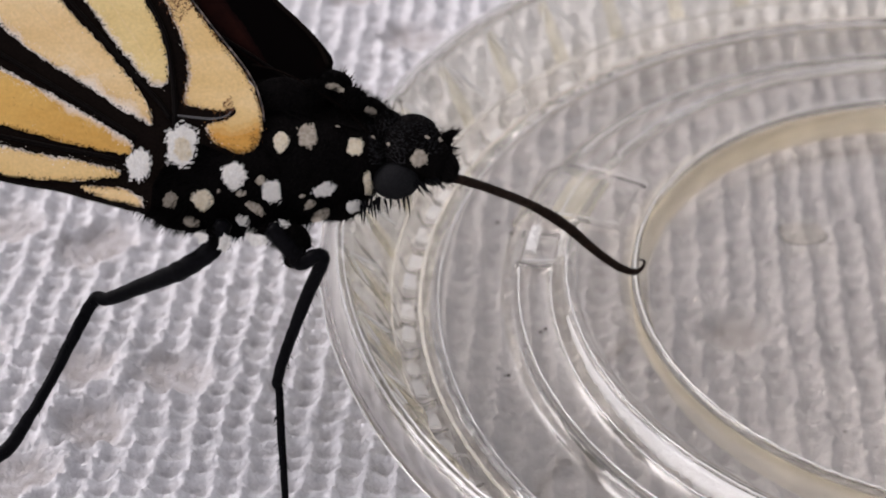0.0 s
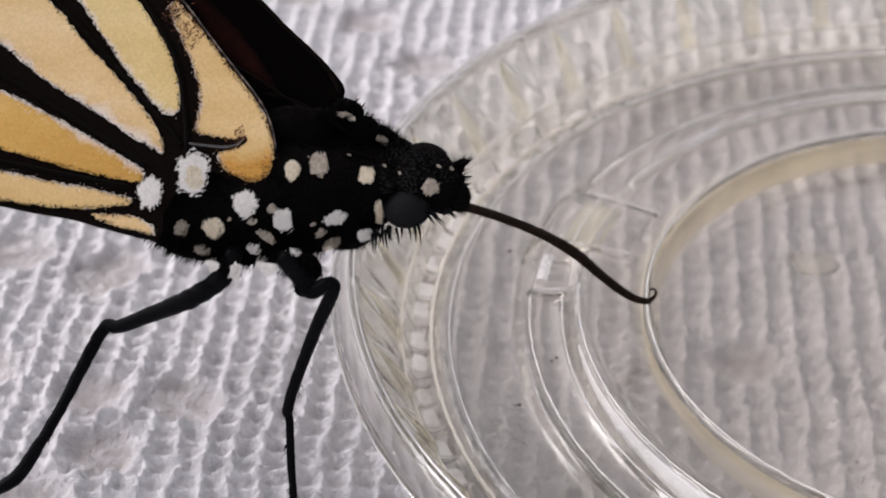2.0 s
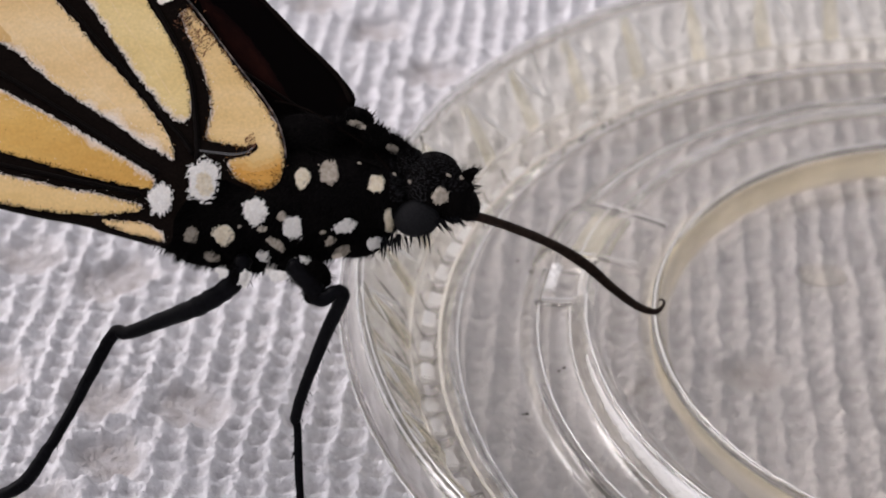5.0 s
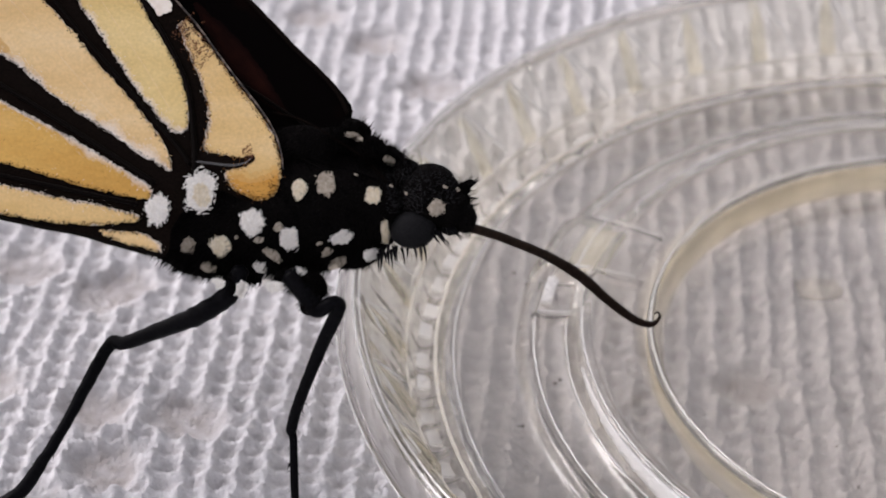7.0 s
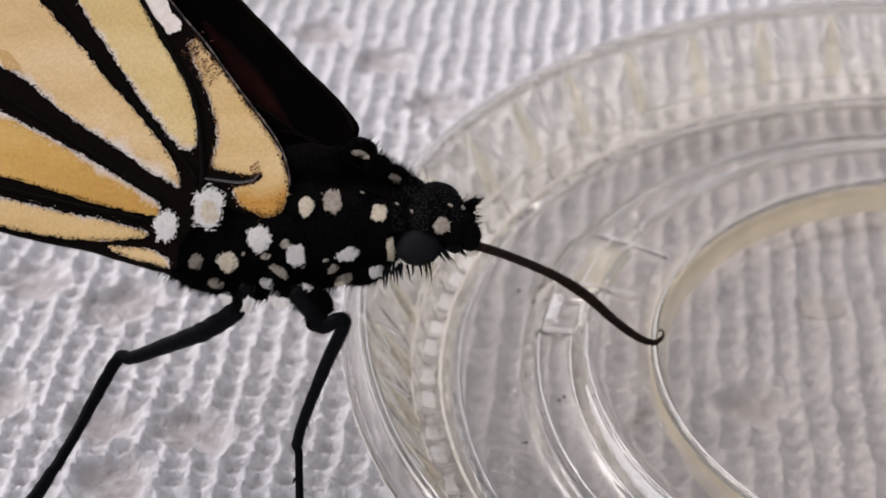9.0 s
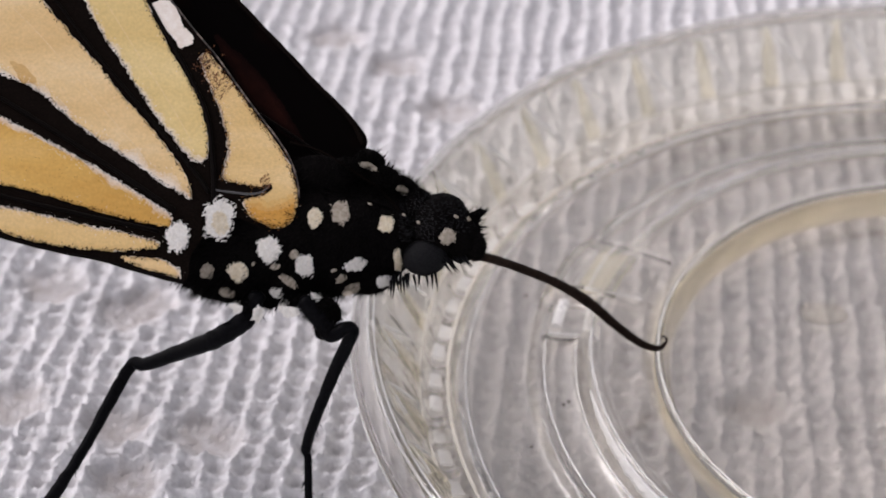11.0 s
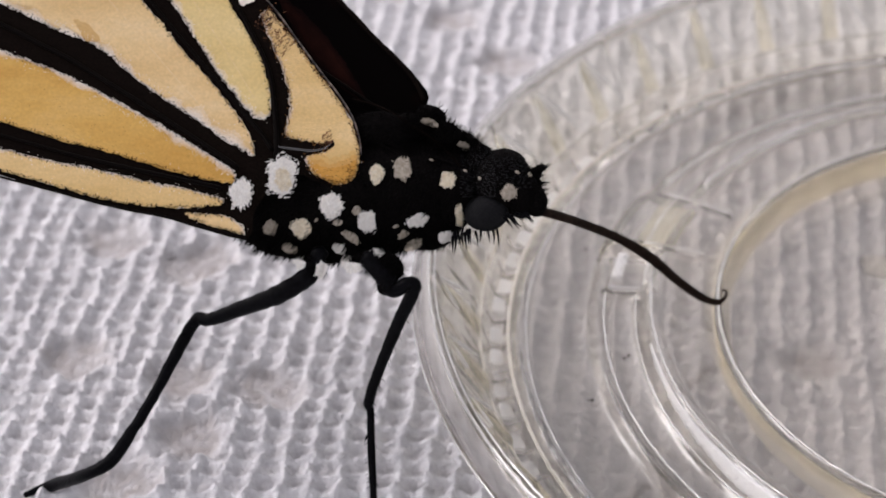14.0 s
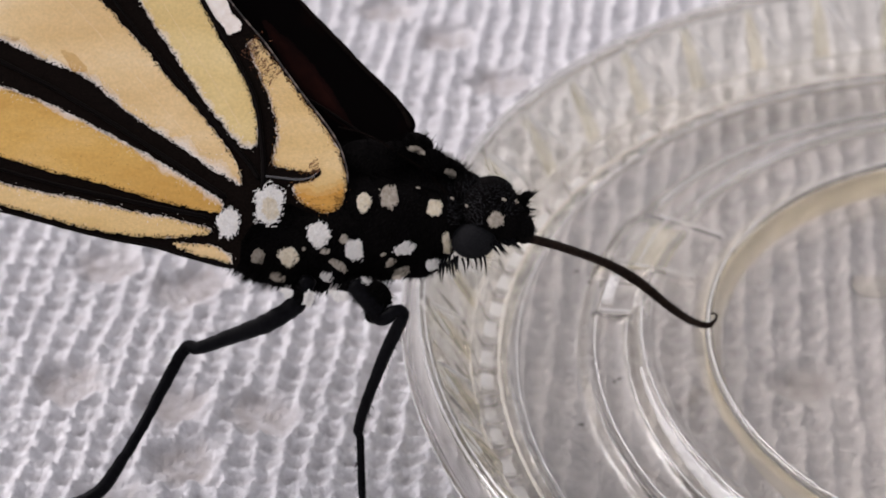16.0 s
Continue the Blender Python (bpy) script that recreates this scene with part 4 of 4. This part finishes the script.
for line in ([(*(-14.28, 10.84), 0.01), (*(-12.43, 8.99), 0.018), (*(-10.58, 6.87), 0.018), (*(-8.46, 4.36), 0.014), (*(-6.87, 2.64), 0.01)], [(*(-9.52, 10.84), 0.008), (*(-7.88, 8.20), 0.012), (*(-6.35, 5.82), 0.01), (*(-5.29, 3.97), 0.01)]):
    part("crease", tube(on_wing(line, 0.830), 40, 6), CREASE, hind)
RUST = mottled(material("rust_brown_scales", (0.12, 0.04, 0.015), 0.8), [(0.3, (0.05, 0.016, 0.008)), (0.7, (0.22, 0.08, 0.025))], 5000, 2)
flecks("speckle", RUST, 300, ((-4.81, 7.98), (-3.70, 6.13), 0.30), (0.015, 0.05), 0.842, 5, hind, 1.3)
flecks("speckle", WINGBLACK, 70, ((-4.97, 8.05), (-4.45, 7.45), 0.26), (0.02, 0.05), 0.845, 6, hind)
flecks("speckle", RUST, 60, ((-1.72, 1.80), (-1.98, 2.33), 0.16), (0.02, 0.05), 0.846, 7, hind)
flecks("speckle", WINGBLACK, 160, ((-15.86, 3.97), (-6.08, 0.26), 1.2), (0.008, 0.02), 0.842, 8, hind)

FORE = [(2.86, 3.70), (2.93, 3.97), (2.86, 4.28), (2.43, 4.86), (1.72, 5.66), (0.42, 6.93), (-0.66, 8.09), (-1.77, 9.25), (-4.02, 11.63), (-7.40, 15.33), (-12.69, 21.15), (-17.98, 26.17), (-21.68, 25.65), (-21.42, 21.15), (-14.81, 13.22), (-6.87, 6.61), (-3.44, 1.32), (0.00, 1.32), (2.12, 2.91)]
fore = sheet(jagged(FORE, 0.3, 0.0, 0.02), -0.9, 0.06, BROWN, "forewing", bfly, "blackish brown forewing folded behind the hindwing")
patch = [(-4.23, 8.99), (-3.17, 8.20), (-1.85, 6.87), (-0.53, 4.89), (0.00, 3.83), (-1.06, 4.36), (-2.51, 5.82), (-3.70, 7.67)]
mid = (sum(x for x, _ in patch) / 8, sum(y for _, y in patch) / 8)
for k, (f, m) in enumerate(((1.0, RUSSETS[0]), (0.82, RUSSETS[1]), (0.62, RUSSETS[2]))):
    sheet(jagged([(mid[0] + (x - mid[0]) * f, mid[1] + (y - mid[1]) * f) for x, y in patch], 0.1, 0.08, 0.03, 40 + k), -0.885 + 0.004 * k, 0.003, m, "russet_patch", fore)
part("vein", tube(on_wing([(*(2.72, 3.86), 0.12), (*(2.30, 4.76), 0.12), (*(1.61, 5.61), 0.12), (*(0.32, 6.87), 0.11), (*(-0.77, 8.04), 0.11), (*(-1.88, 9.20), 0.1), (*(-4.12, 11.58), 0.1), (*(-7.51, 15.28), 0.1)], -0.88), 40, 10, 0.1), WINGBLACK, fore)
part("vein", tube(on_wing([(*(2.12, 2.33), 0.10), (*(0.79, 3.30), 0.09), (*(-0.53, 4.23), 0.08), (*(-2.12, 5.29), 0.06)], -0.86), 30, 8, 0.1), VEIN, fore)

# legs: control points x, y, depth, radius
part("hind_leg", tube([(*(-2.13, -3.17, 0.40), 0.394), (*(-2.55, -4.07, 0.20), 0.453), (*(-3.01, -4.55, 0.00), 0.463), (*(-4.27, -5.28, -0.60), 0.463), (*(-6.31, -6.02, -2.00), 0.374), (*(-7.80, -6.53, -3.00), 0.336), (*(-8.49, -6.54, -3.40), 0.305),
                       (*(-9.20, -7.64, -3.40), 0.300), (*(-10.27, -9.68, -3.20), 0.282), (*(-11.16, -11.25, -3.00), 0.272), (*(-11.51, -11.79, -3.00), 0.281), (*(-12.64, -13.37, -3.20), 0.348), (*(-13.96, -14.13, -3.60), 0.307), (*(-16.42, -15.14, -7.28), 0.321), (*(-17.74, -15.57, -6.82), 0.134)], 110, 14, 0.15),
     CHITIN, bfly, "jointed black leg standing on the towel")
part("foreleg", tube([(*(0.04, -3.43, 0.60), 0.456), (*(0.84, -4.35, 0.80), 0.501), (*(1.24, -5.00, 0.90), 0.382), (*(1.89, -4.73, 1.00), 0.328), (*(2.20, -4.74, 0.90), 0.328), (*(2.14, -5.19, 0.60), 0.328), (*(1.34, -6.83, -0.80), 0.310), (*(0.44, -8.94, -2.40), 0.273), (*(-0.12, -10.56, -3.60), 0.258),
                      (*(-0.05, -11.18, -3.80), 0.199), (*(-0.03, -13.13, -4.00), 0.199), (*(0.06, -14.76, -3.80), 0.181), (*(0.03, -16.55, -4.77), 0.162), (*(-0.24, -17.38, -3.82), 0.076)], 120, 14, 0.12),
     CHITIN, bfly, "jointed black leg standing on the towel")
part("tongue", tube([(*(7.40, -1.18, 0.15), 0.20), (*(8.23, -1.37, 0.10), 0.225), (*(9.61, -1.74, -1.40), 0.218), (*(11.93, -2.57, -4.20), 0.224), (*(13.74, -3.55, -6.20), 0.262), (*(15.34, -4.78, -8.20), 0.229), (*(16.63, -5.65, -9.60), 0.208), (*(17.58, -6.00, -10.40), 0.168),
                     (*(18.02, -5.86, -10.70), 0.110), (*(18.21, -5.57, -10.80), 0.066), (*(18.09, -5.39, -10.80), 0.050), (*(17.91, -5.45, -10.70), 0.040)], 120, 14, 0.08), TONGUE, bfly, "long dark drinking tongue reaching into the dish")

# white spots on the body: x, y, half width, half height, lean in degrees
WHITE_SPOTS = [((-3.91, 0.34), 30, 36, 0), ((-5.79, -0.48), 22, 26, 0), ((-1.59, -1.08), 22, 23, 20), ((0.05, -1.82), 18, 19, 0), ((2.41, -1.77), 21, 11, 25), ((3.70, -2.54), 15, 10, 20), ((-1.30, -3.09), 14, 8, -40), ((0.50, -3.28), 14, 7, 5), ((-2.10, -4.08), 9, 17, -15), ((-3.05, -3.86), 9, 6, 30), ((-0.62, -3.98), 19, 9, -10), ((-1.02, -3.62), 9, 7, 40), ((-3.20, -3.62), 8, 8, 0)]
CREAM_SPOTS = [((-3.83, 0.13), 15, 22, 20), ((-3.04, -2.14), 20, 18, 0), ((0.53, 0.40), 12, 18, 0), ((3.81, 0.11), 14, 16, 0), ((4.36, -1.61), 7, 20, 5)]
DUSKY_SPOTS = [((1.67, 0.66), 18, 23, 0), ((6.64, -0.50), 14, 13, 0), ((-4.52, -2.09), 12, 13, 0), ((2.19, -2.91), 18, 9, 25), ((-0.71, -2.54), 18, 7, -35), ((2.96, 2.84), 17, 5.5, -20), ((4.57, 1.74), 12, 6, -30), ((-3.62, -3.09), 15, 8, -15), ((-0.42, -1.32), 8, 6, 30), ((1.74, -2.43), 10, 6, 30), ((-1.30, -1.88), 8, 3, 0)]
SPOTS = [(WHITE, WHITE_SPOTS), (CREAM, CREAM_SPOTS), (DUSKY, DUSKY_SPOTS)]


def hit_body(x, y):
    """The foremost point of thorax or head at x, y."""
    best = None
    for tree in (BODY, HEADTREE, PALP, *COLLARS):
        p, n, _, _ = tree.ray_cast(Vector((x * MM, y * MM, 0.01)), Vector((0, 0, -1)))
        if p and (best is None or p.z > best[0].z):
            best = (p, n)
    return best


def build_spot(mat, x, y, rx, ry, lean, seed):
    """A tuft of small flat scales lying on the body within an uneven oval."""
    rng = random.Random(seed)
    bm = bmesh.new()
    c, s = math.cos(radians(lean)), math.sin(radians(lean))
    sweep = rng.uniform(-0.6, 0.6) - 1.9
    small = min(1.0, rx / 7)
    for k in range(int(small * 200 + rx * ry * 4.5)):
        a, r = rng.uniform(0, 6.283), rng.random() ** 0.6
        r *= (1.30 if rng.random() < 0.06 else 1.0)
        r *= 0.88 + 0.28 * noise.noise(Vector((math.cos(a) * 1.6, math.sin(a) * 1.6, seed * 3.3))) + 0.22 * noise.noise(Vector((math.cos(a) * 5, math.sin(a) * 5, seed * 3.3)))
        dx, dy = rx * r * math.cos(a) * 0.0246, ry * r * math.sin(a) * 0.0246
        px, py = x + c * dx - s * dy, y + s * dx + c * dy
        hit = hit_body(px, py)
        z = max(hit[0].z / MM if hit else 0.7, wing_depth(x, y, 0.9) if x < -2.9 and y > -1.5 else -9)
        t = sweep + rng.uniform(-0.9, 0.9)
        l, b = rng.uniform(0.045, 0.105) * small, rng.uniform(0.013, 0.024)
        ux, uy = math.cos(t), math.sin(t)
        z += rng.uniform(0.06, 0.17)
        p = [(-l, -b * .5, 0), (0, -b, .01), (l * .8, -b * .8, .02), (l, 0, .02), (l * .8, b * .8, .02), (0, b, .01), (-l, b * .5, 0)]
        bm.faces.new([bm.verts.new(((px + ux * i - uy * j) * MM, (py + uy * i + ux * j) * MM, (z + q) * MM)) for i, j, q in p])
    return bm


n = 0
for mat, spots in SPOTS:
    for (x, y), rx, ry, lean in spots:
        n += 1
        part("spot", build_spot(mat, x, y, rx, ry, lean, n), mat, bfly, smooth=False)


def hairs(name, count, box, length, lean, seed, thick=0.012, mat=None, keep=None):
    """Fine tapered hairs growing out of the body, swept along lean (x, y)."""
    rng, bm = random.Random(seed), bmesh.new()
    (x0, y0), (x1, y1) = box
    for _ in range(count):
        x, y = rng.uniform(x0, x1), rng.uniform(y0, y1)
        hit = hit_body(x, y)
        if not hit or any(((x - a + 0.12) / (rx * 0.027)) ** 2 + ((y - b - 0.12) / (ry * 0.027)) ** 2 < 1 for _, spots in SPOTS for (a, b), rx, ry, _ in spots):
            continue
        p, nrm = hit[0] / MM, hit[1]
        d = (nrm + Vector((lean[0], lean[1], 0)) + Vector([rng.uniform(-0.35, 0.35) for _ in range(3)])).normalized()
        l = length * rng.uniform(0.5, 1.3)
        side = d.orthogonal().normalized() * thick
        other = d.cross(side).normalized() * thick
        bend = Vector((lean[0], lean[1], 0)) * l * 0.2
        base = [bm.verts.new((p - d * 0.03 + o) * MM) for o in (side, -side * 0.5 + other, -side * 0.5 - other)]
        mid = [bm.verts.new((p + d * l * 0.55 + o * 0.7 + bend * 0.3) * MM) for o in (side, -side * 0.5 + other, -side * 0.5 - other)]
        tip = bm.verts.new((p + d * l + bend) * MM)
        for k in range(3):
            bm.faces.new((base[k], base[(k + 1) % 3], mid[(k + 1) % 3], mid[k]))
            bm.faces.new((mid[k], mid[(k + 1) % 3], tip))
    return tagged(part(name, bm, mat or BLACK, bfly, smooth=False), kind="stuff")


hairs("fur", 6000, ((-6.87, -4.23), (5.29, 3.30)), 0.38, (-0.3, -0.35), 1, 0.016)
hairs("fur", 2400, ((-6.87, -4.23), (5.29, -1.98)), 0.36, (-0.7, -0.6), 11, 0.022)
hairs("fur", 1800, ((4.76, -2.38), (8.59, 1.72)), 0.13, (0.5, -0.2), 2)
hairs("fur", 900, ((-3.44, -5.02), (2.12, -3.17)), 0.34, (-0.3, -0.7), 3, 0.018)
hairs("fur", 1100, ((1.59, 1.32), (5.55, 3.57)), 0.34, (0.35, 0.3), 4, 0.02)
hairs("fur", 600, ((4.40, -0.70), (6.00, 1.70)), 0.10, (0.9, -0.4), 14, 0.03, CHARCOAL)
hairs("fur", 220, ((5.90, -0.30), (7.70, 1.20)), 0.09, (0.9, 0.2), 15, 0.03, CHARCOAL)


def ridge(line, r, mat):
    """A low fold of the wing base lying along the body."""
    pts = []
    for x, y in line:
        hit = hit_body(x, y)
        pts.append((x, y, max(hit[0].z / MM if hit else -1.0, wing_depth(x, y, -0.88)) + r * 0.3, r))
    part("wing_fold", tube(pts, 40, 8, 0.25), mat, bfly)


ridge([(-0.75, 4.00), (0.62, 3.60), (2.10, 2.70), (3.36, 1.86), (4.46, 0.72)], 0.06, WINGBLACK)
ridge([(-0.15, 2.33), (1.64, 1.58), (3.10, 1.18), (4.10, 0.82)], 0.09, BLACK)
ridge([(0.35, 1.95), (1.90, 1.15), (3.40, 0.80)], 0.06, BLACK)
for x, y, rx, ry, a in ((5.30, 0.18, 2.2, 3.4, 40), (4.62, 0.55, 2, 4, 60), (3.05, 1.05, 1.6, 4, 70), (1.40, -2.05, 5, 1.8, 10), (-0.30, -1.35, 3, 1.6, 30), (-2.30, -1.75, 4, 2, 20), (7.05, 0.45, 2.4, 5, 60), (7.66, 0.36, 3, 4, 20)):
    part("spot", build_spot(DUSKY, x, y, rx, ry, a, int(x * 31 + y * 17)), DUSKY, bfly, smooth=False)


def bristle(points, r, parent, mat):
    part("bristle", tube([(*p, r * (1 - i / (len(points) - 0.7))) for i, p in enumerate(points)], 8, 6), mat, parent)


for a, b in (((4.50, -2.12, 0.40), (4.29, -2.96, 0.50)), ((4.71, -2.20, 0.50), (4.79, -2.88, 0.60)), ((5.08, -2.27, 0.60), (5.21, -3.01, 0.60)), ((5.34, -2.27, 0.60), (5.29, -2.80, 0.60)), ((5.66, -2.25, 0.60), (5.74, -2.83, 0.60)), ((5.92, -2.22, 0.60), (5.95, -2.91, 0.60)), ((6.08, -2.12, 0.60), (6.19, -3.06, 0.60)), ((4.18, -2.27, 0.20), (3.86, -3.07, 0.20)),
             ((6.55, -1.44, 0.70), (7.02, -1.96, 0.70)), ((6.34, -1.54, 0.70), (6.66, -2.01, 0.70)), ((7.08, -1.28, 0.50), (7.82, -1.85, 0.50)), ((7.87, -0.85, 0.20), (8.56, -1.01, 0.20)), ((7.98, -0.53, 0.10), (8.51, -0.32, 0.10)), ((8.10, 0.01, -0.40), (8.58, 0.01, -0.40)), ((8.16, 0.61, -0.80), (8.70, 0.87, -0.80)), ((7.94, 0.14, -0.40), (8.26, 0.33, -0.40))):
    bristle([a, tuple((p + q) / 2 + o for p, q, o in zip(a, b, (0.03, 0.0, 0.05))), b], 0.075, bfly, CHITIN)
for a, b in (((-11.09, -11.32, -2.90), (-11.11, -11.95, -2.70)), ((-12.63, -13.44, -3.10), (-12.50, -13.77, -2.90)), ((-13.27, -13.81, -3.20), (-13.29, -14.17, -3.00)), ((-6.69, -6.28, -2.20), (-6.84, -6.54, -2.10)), ((-0.05, -10.65, -3.40), (-0.32, -10.48, -3.30)), ((-0.23, -12.27, -3.70), (-0.34, -12.59, -3.60))):
    bristle([a, tuple((p + q) / 2 for p, q in zip(a, b)), b], 0.06, bfly, CHITIN)
rng = random.Random(33)
for count, low, high, way, size in ((11, (6.45, -1.62, 0.5), (7.55, -1.30, 0.5), (0.42, -0.52), 0.085), (8, (7.85, -0.95, 0.1), (8.05, -0.20, 0.0), (0.55, -0.05), 0.05), (8, (7.95, 0.45, -0.6), (8.35, 0.75, -0.7), (0.30, 0.22), 0.05), (9, (4.0, -2.55, 0.2), (5.0, -2.15, 0.5), (-0.05, -0.75), 0.085)):
    for k in range(count):
        root = [a + (b - a) * (k + rng.uniform(-0.4, 0.4)) / count + rng.uniform(-0.05, 0.05) for a, b in zip(low, high)]
        reach = rng.uniform(0.6, 1.15)
        tip = [root[0] + way[0] * reach + rng.uniform(-0.14, 0.14), root[1] + way[1] * reach + rng.uniform(-0.14, 0.14), root[2] + rng.uniform(-0.1, 0.15)]
        bristle([tuple(root), tuple((p + q) / 2 + rng.uniform(-0.03, 0.03) for p, q in zip(root, tip)), tuple(tip)], size, bfly, CHITIN)
for path, count, seed in (([(-8.64, -6.54, -3.30), (-10.30, -9.62, -3.10), (-11.14, -11.24, -2.90), (-12.61, -13.35, -3.00), (-14.19, -14.22, -3.40)], 90, 71), ([(2.14, -5.32, 0.70), (0.67, -8.87, -2.20), (-0.05, -10.54, -3.40), (-0.02, -13.11, -3.80), (0.07, -14.73, -3.60)], 90, 72)):
    rng, bm = random.Random(seed), bmesh.new()
    for _ in range(count):
        f = rng.uniform(0, len(path) - 1.001)
        a, b = Vector(path[int(f)]), Vector(path[int(f) + 1])
        p, along = a.lerp(b, f % 1), (b - a).normalized()
        out = (along.orthogonal() @ Matrix.Rotation(rng.uniform(0, 6.28), 3, along)).normalized()
        root, tip = p + out * 0.15, p + out * rng.uniform(0.32, 0.42) + along * rng.uniform(0.15, 0.35)
        side = out.cross(along) * 0.018
        bm.faces.new([bm.verts.new(q * MM) for q in (root + side, root - side, tip)])
        bm.faces.new([bm.verts.new(q * MM) for q in (root + along * 0.03, root - along * 0.03, tip)])
    tagged(part("leg_hair", bm, CHITIN, bfly, smooth=False), kind="stuff")
hairs("palp_hair", 160, ((7.54, -0.40), (8.59, 1.06)), 0.4, (0.6, 0.1), 9, 0.014)


def motions():
    walk(bfly, [(0.0, bfly.matrix_world.copy()), (16.0, bfly.matrix_world.copy())])


motions()
